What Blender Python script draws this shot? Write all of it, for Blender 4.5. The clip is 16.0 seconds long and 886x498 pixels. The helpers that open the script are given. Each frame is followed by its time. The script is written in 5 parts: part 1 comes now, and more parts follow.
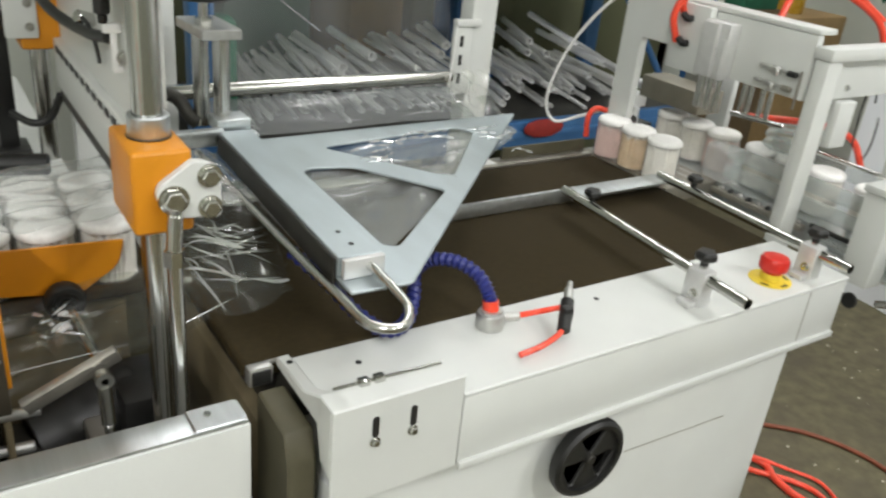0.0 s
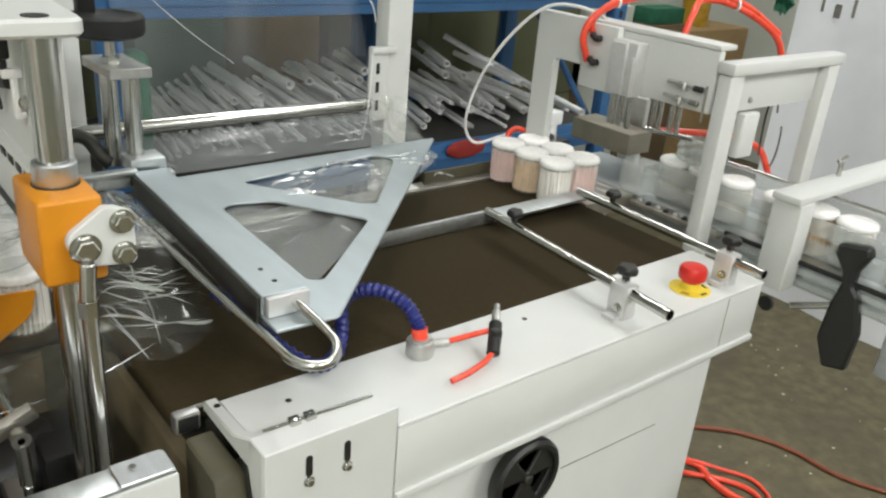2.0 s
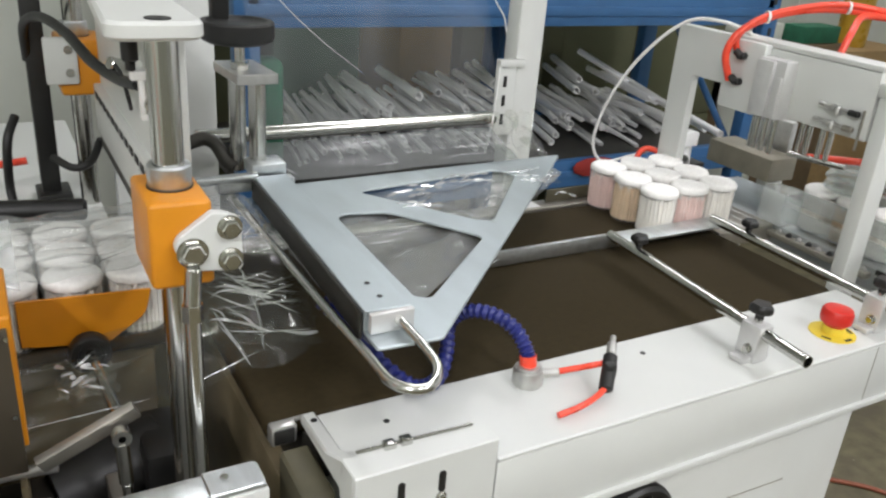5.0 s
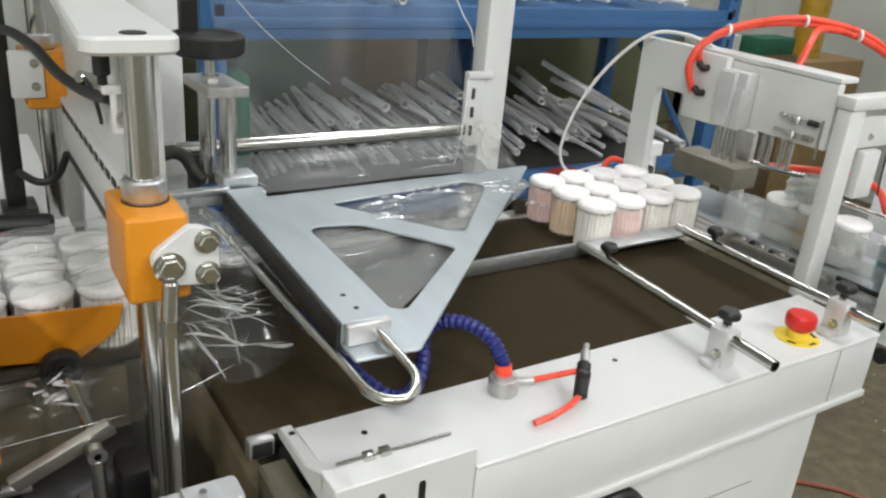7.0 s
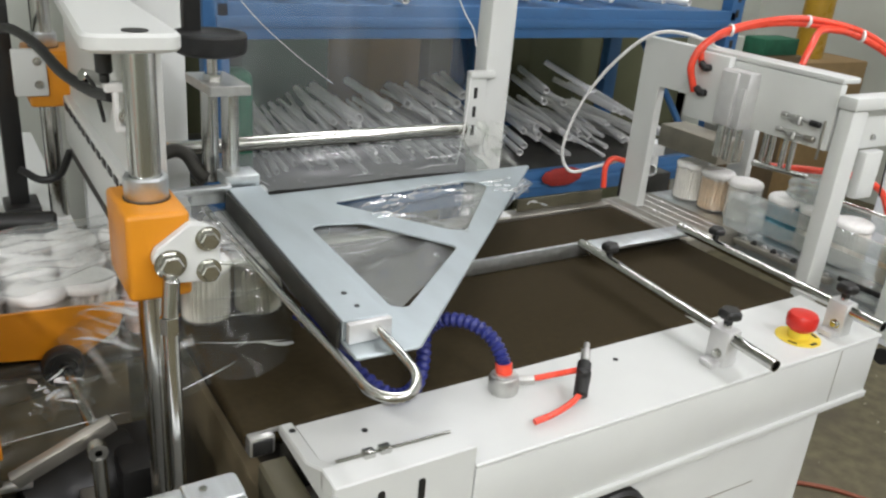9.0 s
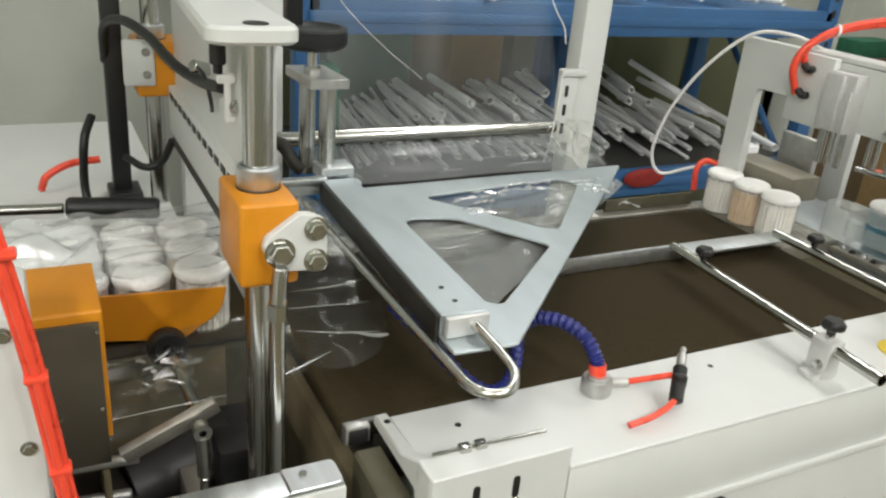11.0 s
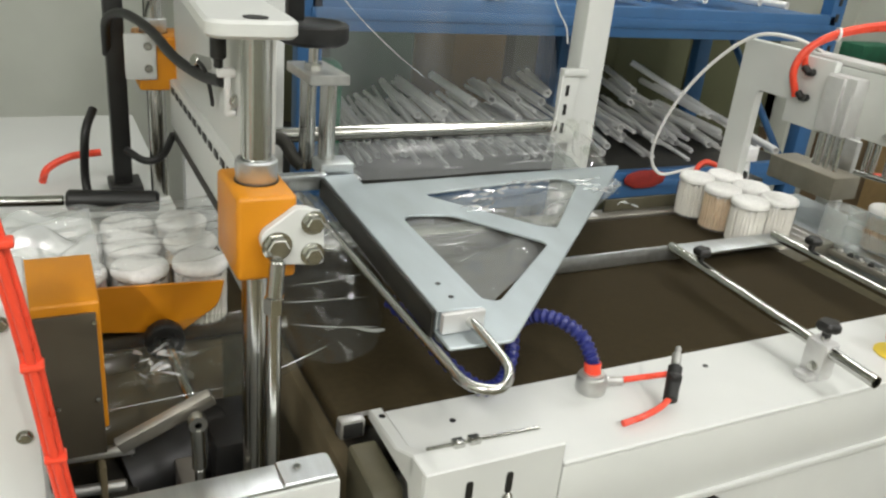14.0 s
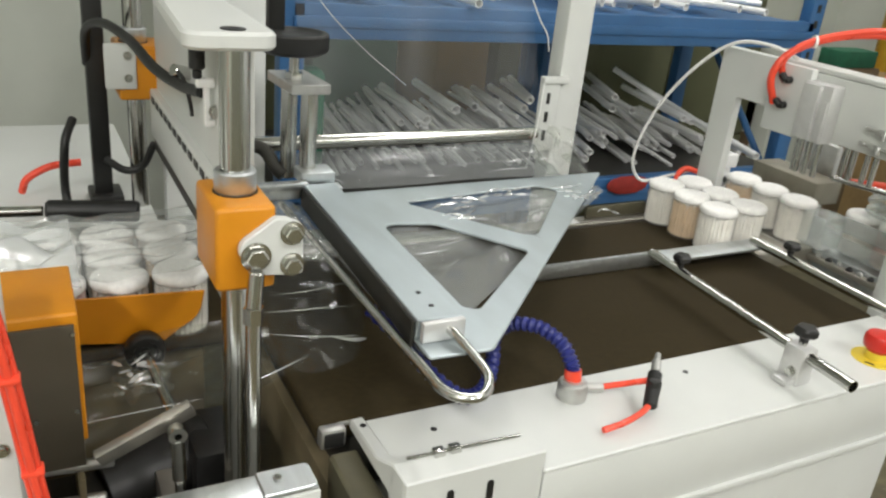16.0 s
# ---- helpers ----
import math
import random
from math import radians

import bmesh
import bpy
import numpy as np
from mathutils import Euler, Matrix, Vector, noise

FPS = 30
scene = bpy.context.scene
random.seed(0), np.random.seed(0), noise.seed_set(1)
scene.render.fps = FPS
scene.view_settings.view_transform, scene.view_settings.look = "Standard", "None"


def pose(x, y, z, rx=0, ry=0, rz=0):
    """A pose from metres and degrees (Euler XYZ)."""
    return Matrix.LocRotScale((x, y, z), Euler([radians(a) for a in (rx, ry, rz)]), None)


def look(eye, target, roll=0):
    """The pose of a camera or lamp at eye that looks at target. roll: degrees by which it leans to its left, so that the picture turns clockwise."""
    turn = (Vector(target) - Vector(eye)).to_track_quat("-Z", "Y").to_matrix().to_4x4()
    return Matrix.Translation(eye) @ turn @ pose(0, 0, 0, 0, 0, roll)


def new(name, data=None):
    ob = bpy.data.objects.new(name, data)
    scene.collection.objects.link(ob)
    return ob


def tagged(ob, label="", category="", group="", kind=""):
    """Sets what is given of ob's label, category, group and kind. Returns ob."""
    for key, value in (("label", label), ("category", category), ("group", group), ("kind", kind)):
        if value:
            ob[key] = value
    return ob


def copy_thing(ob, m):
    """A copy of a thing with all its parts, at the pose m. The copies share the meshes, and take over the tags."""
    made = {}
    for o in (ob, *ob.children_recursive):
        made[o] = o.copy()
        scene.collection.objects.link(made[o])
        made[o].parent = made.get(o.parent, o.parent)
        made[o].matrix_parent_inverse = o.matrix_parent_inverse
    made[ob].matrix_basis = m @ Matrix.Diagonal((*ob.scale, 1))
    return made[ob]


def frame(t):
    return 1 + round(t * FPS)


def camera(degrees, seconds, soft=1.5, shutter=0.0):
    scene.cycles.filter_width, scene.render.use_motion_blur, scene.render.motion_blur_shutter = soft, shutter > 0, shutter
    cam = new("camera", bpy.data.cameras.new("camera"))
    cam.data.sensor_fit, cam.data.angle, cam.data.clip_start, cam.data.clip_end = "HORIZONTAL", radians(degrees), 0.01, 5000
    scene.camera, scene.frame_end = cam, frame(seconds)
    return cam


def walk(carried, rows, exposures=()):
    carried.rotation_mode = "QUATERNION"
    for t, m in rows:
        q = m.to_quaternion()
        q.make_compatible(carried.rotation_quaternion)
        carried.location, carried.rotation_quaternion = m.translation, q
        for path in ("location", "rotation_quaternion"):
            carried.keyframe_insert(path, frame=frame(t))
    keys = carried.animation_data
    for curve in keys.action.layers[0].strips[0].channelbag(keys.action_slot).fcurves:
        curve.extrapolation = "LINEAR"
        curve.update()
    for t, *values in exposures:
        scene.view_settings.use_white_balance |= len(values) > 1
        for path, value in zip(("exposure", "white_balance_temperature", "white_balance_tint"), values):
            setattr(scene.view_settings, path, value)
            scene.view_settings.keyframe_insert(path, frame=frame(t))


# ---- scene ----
cam = camera(57.2, 16.0, soft=2.3, shutter=0.4)
PATH = [
    (0, (0.076, 0.083, 1.346), (1.113, 1.561, 0.486), 6.1),
    (0.5, (0.076, 0.081, 1.35), (1.197, 1.504, 0.503), 4.8),
    (1, (0.067, 0.084, 1.357), (1.184, 1.532, 0.546), 4.5),
    (1.5, (0.086, 0.084, 1.355), (1.247, 1.499, 0.551), 4.7),
    (2, (0.084, 0.082, 1.356), (1.266, 1.482, 0.555), 4.9),
    (2.5, (0.078, 0.085, 1.357), (1.254, 1.494, 0.563), 5.0),
    (3, (0.065, 0.092, 1.353), (1.223, 1.517, 0.559), 5.3),
    (3.5, (0.067, 0.104, 1.348), (1.228, 1.508, 0.523), 5.5),
    (4, (0.109, 0.11, 1.357), (1.101, 1.654, 0.563), 4.1),
    (4.2, (0.125, 0.111, 1.35), (1.047, 1.701, 0.563), 4.5),
    (6.3, (0.108, 0.112, 1.345), (1.105, 1.65, 0.545), 4.9),
    (6.5, (0.109, 0.111, 1.348), (1.117, 1.65, 0.561), 4.9),
    (7, (0.106, 0.112, 1.349), (1.121, 1.657, 0.585), 4.9),
    (7.5, (0.108, 0.111, 1.347), (1.127, 1.653, 0.583), 5.1),
    (8, (0.108, 0.111, 1.347), (1.131, 1.65, 0.581), 5.3),
    (8.5, (0.107, 0.111, 1.348), (1.125, 1.654, 0.585), 5.2),
    (9, (0.107, 0.109, 1.348), (1.116, 1.658, 0.584), 5.0),
    (9.5, (0.095, 0.117, 1.341), (1.086, 1.671, 0.566), 5.5),
    (9.7, (0.053, 0.133, 1.341), (0.961, 1.732, 0.553), 6.1),
    (11.8, (0.088, 0.118, 1.346), (0.952, 1.744, 0.563), 5.0),
    (12, (0.083, 0.117, 1.345), (0.963, 1.735, 0.564), 5.1),
    (12.5, (0.076, 0.117, 1.344), (0.929, 1.748, 0.562), 5.5),
    (13, (0.078, 0.116, 1.346), (0.924, 1.749, 0.559), 5.5),
    (13.5, (0.074, 0.119, 1.345), (0.925, 1.755, 0.571), 5.6),
    (14, (0.079, 0.119, 1.343), (0.942, 1.744, 0.558), 5.8),
    (14.5, (0.078, 0.117, 1.343), (0.947, 1.74, 0.561), 5.9),
    (15, (0.084, 0.113, 1.345), (0.97, 1.728, 0.567), 5.6),
    (15.5, (0.082, 0.115, 1.347), (0.976, 1.731, 0.578), 5.4),
    (16, (0.084, 0.115, 1.348), (0.978, 1.73, 0.579), 5.8),
]
# the clip's camera cools its white balance a little between the first pan and the second
BALANCE = [(0, -1.06, 6420, 11), (3.5, -1.06, 6420, 11), (4.2, -1.06, 6280, 15), (9.5, -1.06, 6280, 15), (11.0, -1.06, 6560, 11), (16, -1.06, 6560, 11)]
walk(cam, [(t, look(eye, target, roll)) for t, eye, target, roll in PATH], BALANCE)

# ---- world and light ----
world = bpy.data.worlds.new("hall_air")
scene.world = world
world.use_nodes = True
world.node_tree.nodes["Background"].inputs[0].default_value = (0.9, 0.95, 1.0, 1)
world.node_tree.nodes["Background"].inputs[1].default_value = 0.25


def ceiling_lamp(x, y, z, sx, sy, watts, rz=0.0):
    data = bpy.data.lights.new("tube_light", "AREA")
    data.shape, data.size, data.size_y, data.energy = "RECTANGLE", sx, sy, watts
    data.color = (1.0, 0.99, 0.98)
    ob = new("tube_light", data)
    ob.matrix_basis = pose(x, y, z, 0, 0, rz)
    return ob


for lx, ly, w in ((0.25, 0.3, 10), (2.1, 0.4, 36), (-0.9, 1.2, 9), (0.9, -2.2, 140), (2.5, -2.2, 175), (-1.6, -1.7, 215), (1.7, 2.5, 56), (3.9, 2.9, 34)):
    ceiling_lamp(lx, ly, 3.36, 0.30, 1.5, w)


# ---- materials ----
def material(name, colour, rough=0.5, metal=0.0, spread=0.06, scale=40.0, bump=0.0, bump_scale=200.0, stain=0.0, stain_scale=4.0, stain_colour=None,
             random_tint=0.0, stretch=(1, 1, 1), coat=0.0, rough_spread=0.1, transmission=0.0, spec=0.5):
    mat = bpy.data.materials.new(name)
    mat.use_nodes = True
    nodes, links = mat.node_tree.nodes, mat.node_tree.links
    bsdf = nodes["Principled BSDF"]
    bsdf.inputs["Metallic"].default_value = metal
    bsdf.inputs["Specular IOR Level"].default_value = spec
    bsdf.inputs["Coat Weight"].default_value = coat
    bsdf.inputs["Transmission Weight"].default_value = transmission
    coord = nodes.new("ShaderNodeTexCoord")
    mapping = nodes.new("ShaderNodeMapping")
    mapping.inputs["Scale"].default_value = stretch
    links.new(coord.outputs["Object"], mapping.inputs["Vector"])
    fine = nodes.new("ShaderNodeTexNoise")
    fine.inputs["Scale"].default_value, fine.inputs["Detail"].default_value = scale, 4
    links.new(mapping.outputs["Vector"], fine.inputs["Vector"])
    ramp = nodes.new("ShaderNodeValToRGB")
    ramp.color_ramp.elements[0].position, ramp.color_ramp.elements[1].position = 0.3, 0.7
    ramp.color_ramp.elements[0].color = (*[c * (1 - spread) for c in colour], 1)
    ramp.color_ramp.elements[1].color = (*[min(1, c * (1 + spread)) for c in colour], 1)
    links.new(fine.outputs["Fac"], ramp.inputs["Fac"])
    out = ramp.outputs["Color"]
    if stain:
        large = nodes.new("ShaderNodeTexNoise")
        large.inputs["Scale"].default_value, large.inputs["Detail"].default_value = stain_scale, 6
        links.new(coord.outputs["Object"], large.inputs["Vector"])
        lr = nodes.new("ShaderNodeMapRange")
        lr.inputs["From Min"].default_value, lr.inputs["From Max"].default_value, lr.inputs["To Max"].default_value = 0.45, 0.75, stain
        links.new(large.outputs["Fac"], lr.inputs["Value"])
        mix = nodes.new("ShaderNodeMixRGB")
        mix.inputs["Color2"].default_value = (*(stain_colour or [c * 0.5 for c in colour]), 1)
        links.new(lr.outputs["Result"], mix.inputs["Fac"])
        links.new(out, mix.inputs["Color1"])
        out = mix.outputs["Color"]
    if random_tint:
        info = nodes.new("ShaderNodeObjectInfo")
        hsv = nodes.new("ShaderNodeHueSaturation")
        tint = nodes.new("ShaderNodeMapRange")
        tint.inputs["To Min"].default_value, tint.inputs["To Max"].default_value = 1 - random_tint, 1 + random_tint
        links.new(info.outputs["Random"], tint.inputs["Value"])
        links.new(tint.outputs["Result"], hsv.inputs["Value"])
        links.new(out, hsv.inputs["Color"])
        out = hsv.outputs["Color"]
    links.new(out, bsdf.inputs["Base Color"])
    rr = nodes.new("ShaderNodeMapRange")
    rr.inputs["To Min"].default_value, rr.inputs["To Max"].default_value = max(0.02, rough - rough_spread), min(1, rough + rough_spread)
    links.new(fine.outputs["Fac"], rr.inputs["Value"])
    links.new(rr.outputs["Result"], bsdf.inputs["Roughness"])
    if bump:
        grain = nodes.new("ShaderNodeTexNoise")
        grain.inputs["Scale"].default_value, grain.inputs["Detail"].default_value = bump_scale, 3
        links.new(mapping.outputs["Vector"], grain.inputs["Vector"])
        bn = nodes.new("ShaderNodeBump")
        bn.inputs["Strength"].default_value, bn.inputs["Distance"].default_value = bump, 0.002
        links.new(grain.outputs["Fac"], bn.inputs["Height"])
        links.new(bn.outputs["Normal"], bsdf.inputs["Normal"])
    return mat


def clear_material(name, tint, gloss, rough=0.08, bump=0.6, bump_scale=25.0, haze=0.0, stretch=(1, 1, 1), detail=5):
    """Thin clear plastic: light passes straight through, with gloss on the creases and a little milky haze."""
    mat = bpy.data.materials.new(name)
    mat.use_nodes = True
    nodes, links = mat.node_tree.nodes, mat.node_tree.links
    nodes.remove(nodes["Principled BSDF"])
    out = nodes["Material Output"]
    clear, shine, milk = nodes.new("ShaderNodeBsdfTransparent"), nodes.new("ShaderNodeBsdfGlossy"), nodes.new("ShaderNodeBsdfDiffuse")
    clear.inputs[0].default_value = (*tint, 1)
    shine.inputs["Roughness"].default_value = rough
    milk.inputs[0].default_value = (0.85, 0.88, 0.88, 1)
    coord, mapping, wrinkle, bn = nodes.new("ShaderNodeTexCoord"), nodes.new("ShaderNodeMapping"), nodes.new("ShaderNodeTexNoise"), nodes.new("ShaderNodeBump")
    mapping.inputs["Scale"].default_value = stretch
    wrinkle.inputs["Scale"].default_value, wrinkle.inputs["Detail"].default_value = bump_scale, detail
    bn.inputs["Strength"].default_value, bn.inputs["Distance"].default_value = bump, 0.01
    links.new(coord.outputs["Object"], mapping.inputs[0])
    links.new(mapping.outputs[0], wrinkle.inputs["Vector"])
    links.new(wrinkle.outputs["Fac"], bn.inputs["Height"])
    links.new(bn.outputs["Normal"], shine.inputs["Normal"])
    rim = nodes.new("ShaderNodeLayerWeight")
    rim.inputs[0].default_value = 0.5
    links.new(bn.outputs["Normal"], rim.inputs["Normal"])
    power, scale = nodes.new("ShaderNodeMath"), nodes.new("ShaderNodeMath")
    power.operation, power.inputs[1].default_value = "POWER", 4.0
    scale.operation, scale.use_clamp = "MULTIPLY_ADD", True
    scale.inputs[1].default_value, scale.inputs[2].default_value = 0.5 * gloss, 0.05 * gloss
    links.new(rim.outputs["Facing"], power.inputs[0])
    links.new(power.outputs[0], scale.inputs[0])
    m1, m2 = nodes.new("ShaderNodeMixShader"), nodes.new("ShaderNodeMixShader")
    m1.inputs[0].default_value = haze
    links.new(clear.outputs[0], m1.inputs[1])
    links.new(milk.outputs[0], m1.inputs[2])
    links.new(scale.outputs[0], m2.inputs[0])
    links.new(m1.outputs[0], m2.inputs[1])
    links.new(shine.outputs[0], m2.inputs[2])
    links.new(m2.outputs[0], out.inputs["Surface"])
    return mat


CREAM = material("cream_paint", (0.625, 0.64, 0.615), 0.42, spread=0.025, scale=14, bump=0.05, bump_scale=350, stain=0.12, stain_scale=5, stain_colour=(0.5, 0.48, 0.4))
STEEL = material("polished_steel", (0.56, 0.56, 0.53), 0.20, 1.0, spread=0.05, scale=60, stretch=(1, 1, 0.05), rough_spread=0.05)
BRUSHED = material("brushed_aluminium", (0.62, 0.65, 0.66), 0.42, 1.0, spread=0.10, scale=90, stretch=(1, 0.06, 1), bump=0.05, bump_scale=160)
PLATE = material("zinc_plated_sheet", (0.47, 0.525, 0.545), 0.45, 0.75, spread=0.08, scale=30, stretch=(1, 0.3, 1), stain=0.2, stain_scale=9, stain_colour=(0.5, 0.54, 0.55))
ALLOY = material("cast_alloy", (0.55, 0.55, 0.53), 0.4, 0.9, spread=0.1, scale=70)
DARKALLOY = material("oiled_steel", (0.42, 0.40, 0.35), 0.4, 0.8, spread=0.15, scale=40, stain=0.4, stain_scale=20)
OILY = material("oily_tray", (0.22, 0.18, 0.105), 0.5, spread=0.25, scale=18, stain=0.6, stain_scale=10)
BELT = material("brown_belt_rubber", (0.033, 0.0245, 0.011), 0.85, spec=0.15, spread=0.18, scale=120, bump=0.25, bump_scale=900, stain=0.25, stain_scale=10, stain_colour=(0.043, 0.033, 0.018))
ORANGE = material("orange_paint", (0.64, 0.245, 0.008), 0.4, spread=0.05, scale=25, bump=0.05, bump_scale=300, stain=0.25, stain_scale=14, stain_colour=(0.50, 0.18, 0.01))
BLACK = material("black_plastic", (0.014, 0.014, 0.013), 0.45, spread=0.2, scale=60, bump=0.1, bump_scale=500)
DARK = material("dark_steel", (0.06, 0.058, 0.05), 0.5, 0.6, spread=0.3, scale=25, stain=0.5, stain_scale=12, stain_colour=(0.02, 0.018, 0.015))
REDHOSE = material("red_air_hose", (0.85, 0.075, 0.035), 0.3, spread=0.08, scale=40, coat=0.3)
BLUEHOSE = material("blue_hose", (0.018, 0.025, 0.16), 0.35, spread=0.15, scale=40)
BLUE = material("blue_rack_paint", (0.032, 0.12, 0.28), 0.45, spread=0.06, scale=20, stain=0.25, stain_scale=8)
RED = material("red_button_plastic", (0.60, 0.025, 0.015), 0.35, spread=0.05, scale=30)
YELLOW = material("yellow_label", (0.78, 0.60, 0.05), 0.5, spread=0.05, scale=40)
WHITE = material("white_plastic", (0.80, 0.80, 0.78), 0.5, spread=0.03, scale=20)
COTTON = material("cotton", (0.82, 0.80, 0.76), 0.95, spread=0.08, scale=300, bump=0.6, bump_scale=700)
WOODSTICK = material("birch_sticks", (0.80, 0.61, 0.40), 0.7, spread=0.12, scale=90)
PAPERSTICK = material("white_paper_sticks", (0.90, 0.87, 0.80), 0.7, spread=0.08, scale=90)
PINKSTICK = material("pink_sticks", (0.88, 0.66, 0.60), 0.6, spread=0.08, scale=90)
BLUESTICK = material("blue_sticks", (0.02, 0.27, 0.40), 0.5, spread=0.1, scale=90)
CONCRETE = material("worn_concrete", (0.115, 0.101, 0.056), 0.85, spread=0.28, scale=22, bump=0.5, bump_scale=70, stain=0.7, stain_scale=5.0, stain_colour=(0.085, 0.072, 0.048))
WALL = material("painted_wall", (0.62, 0.645, 0.58), 0.8, spread=0.03, scale=6, bump=0.1, bump_scale=90, stain=0.2, stain_scale=1.2)
# darkened copy of the wall paint, for dark reflections and deeper shadows
SHADEWALL = material("darkened_wall_tone", (0.30, 0.31, 0.26), 0.8, spread=0.04, scale=6, bump=0.1, bump_scale=90, stain=0.2, stain_scale=1.2)
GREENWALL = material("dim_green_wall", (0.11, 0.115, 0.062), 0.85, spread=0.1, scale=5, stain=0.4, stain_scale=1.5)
TUBEALU = material("aluminium_tube", (0.96, 0.96, 0.95), 0.30, 0.3, spread=0.03, scale=12, random_tint=0.18, rough_spread=0.03)
CYLALU = material("anodised_aluminium", (0.66, 0.66, 0.65), 0.42, 0.45, spread=0.05, scale=60)
PITGREY = material("oil_stained_brown", (0.17, 0.138, 0.078), 0.5, 0.3, spread=0.2, scale=14, stain=0.6, stain_scale=14, stain_colour=(0.10, 0.085, 0.055))
BROWNSTEEL = material("brown_steel_sheet", (0.105, 0.088, 0.062), 0.45, 0.4, spread=0.12, scale=14, stain=0.3, stain_scale=10)
OLIVE = material("olive_board", (0.075, 0.068, 0.04), 0.6, spread=0.15, scale=30)
PUSHER = material("grey_brown_steel", (0.26, 0.24, 0.19), 0.5, 0.5, spread=0.12, scale=30)
CARD = material("cardboard", (0.33, 0.22, 0.10), 0.85, spread=0.08, scale=30, stain=0.2)
AMBER = material("amber_plastic", (0.50, 0.30, 0.03), 0.3, spread=0.1, scale=20)
GREEN2 = material("dull_green_wrap", (0.10, 0.17, 0.12), 0.7, spread=0.1, scale=12, stain=0.3)
CARD2 = material("dark_cardboard", (0.16, 0.11, 0.06), 0.85, spread=0.1, scale=25)
GREEN = material("green_cloth", (0.02, 0.13, 0.07), 0.8, spread=0.15, scale=30)
SHEET = material("white_tarpaulin", (0.87, 0.89, 0.92), 0.6, spread=0.03, scale=8)
FILM = clear_material("shrink_film", (0.62, 0.66, 0.62), 1.3, rough=0.20, bump=0.6, bump_scale=9, haze=0.17, stretch=(0.3, 1.6, 1), detail=3)
LIP = clear_material("smooth_film", (0.84, 0.86, 0.80), 0.55, rough=0.14, bump=0.22, bump_scale=6, haze=0.022, stretch=(0.5, 3, 1), detail=1.5)
CRINKLE = clear_material("crinkled_film", (0.95, 0.96, 0.94), 1.5, rough=0.07, bump=0.9, bump_scale=30, haze=0.025)
# strong milky haze puts the white highlights of film creases into the colour
CREASE = clear_material("film_crease_highlight", (0.9, 0.92, 0.9), 6.0, rough=0.12, bump=0.5, bump_scale=40, haze=0.42)
MILKY = clear_material("bunched_film", (0.92, 0.93, 0.92), 2.0, rough=0.15, bump=0.9, bump_scale=26, haze=0.32)
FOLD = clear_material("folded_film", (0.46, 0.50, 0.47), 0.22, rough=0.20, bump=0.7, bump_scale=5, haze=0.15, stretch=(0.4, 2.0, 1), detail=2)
WRAP = clear_material("wrinkled_film", (0.93, 0.94, 0.92), 1.6, rough=0.10, bump=0.9, bump_scale=30, haze=0.20)
HAZY = clear_material("hanging_film", (0.95, 0.97, 0.96), 0.14, rough=0.25, bump=0.3, bump_scale=6, haze=0.045, stretch=(1, 1, 0.2))
ACRYLIC = clear_material("clear_acrylic", (0.93, 0.95, 0.94), 2.0, rough=0.05, bump=0.15, bump_scale=14, haze=0.20)
CUP = clear_material("clear_cup", (0.97, 0.97, 0.96), 1.3, rough=0.07, bump=0.1, bump_scale=20, haze=0.10)

# ---- mesh helpers ----
ORIGIN = {}


def thing(name, at=(0, 0, 0), label="", category="", group="", kind=""):
    ob = new(name)
    ob.empty_display_size = 0.02
    ob.matrix_basis = Matrix.Translation(at)
    ORIGIN[ob] = Vector(at)
    return tagged(ob, label, category, group, kind)


def finish(bm, mat, smooth=True, angle=35):
    me = bpy.data.meshes.new("mesh")
    bm.normal_update()
    for e in bm.edges:
        e.smooth = len(e.link_faces) == 2 and e.calc_face_angle(0) < radians(angle)
    for f in bm.faces:
        f.smooth = smooth
    bm.to_mesh(me)
    bm.free()
    for m in (mat if isinstance(mat, (list, tuple)) else [mat]):
        me.materials.append(m)
    return me


def part(name, bm, mat, parent, label="", kind=""):
    """One mesh under a thing or a part; its numbers are in the world, or in the thing's space where the thing stands at the origin."""
    off = ORIGIN[parent]
    bmesh.ops.translate(bm, verts=bm.verts, vec=-off)
    ob = new(name, finish(bm, mat))
    ob.data.name = name
    ob.parent = parent
    ORIGIN[ob] = off
    return tagged(ob, label, kind=kind)


def solo(name, bm, mat, label, category, group="", kind=""):
    """A thing that is one mesh; its numbers are in the world."""
    ob = new(name, finish(bm, mat))
    ob.data.name = name
    ORIGIN[ob] = Vector((0, 0, 0))
    return tagged(ob, label, category, group, kind)


def join(*bms):
    out = bms[0]
    for b in bms[1:]:
        me = bpy.data.meshes.new("tmp")
        b.to_mesh(me)
        b.free()
        out.from_mesh(me)
        bpy.data.meshes.remove(me)
    return out


def moved(bm, m):
    bmesh.ops.transform(bm, matrix=m, verts=bm.verts)
    return bm


def box(x0, x1, y0, y1, z0, z1, bev=0.002, seg=2):
    bm = bmesh.new()
    bmesh.ops.create_cube(bm, size=1)
    bmesh.ops.transform(bm, matrix=Matrix.LocRotScale(((x0 + x1) / 2, (y0 + y1) / 2, (z0 + z1) / 2), None, (abs(x1 - x0), abs(y1 - y0), abs(z1 - z0))), verts=bm.verts)
    if bev:
        bmesh.ops.bevel(bm, geom=list(bm.edges), offset=bev, segments=seg, affect="EDGES", profile=0.5)
    return bm


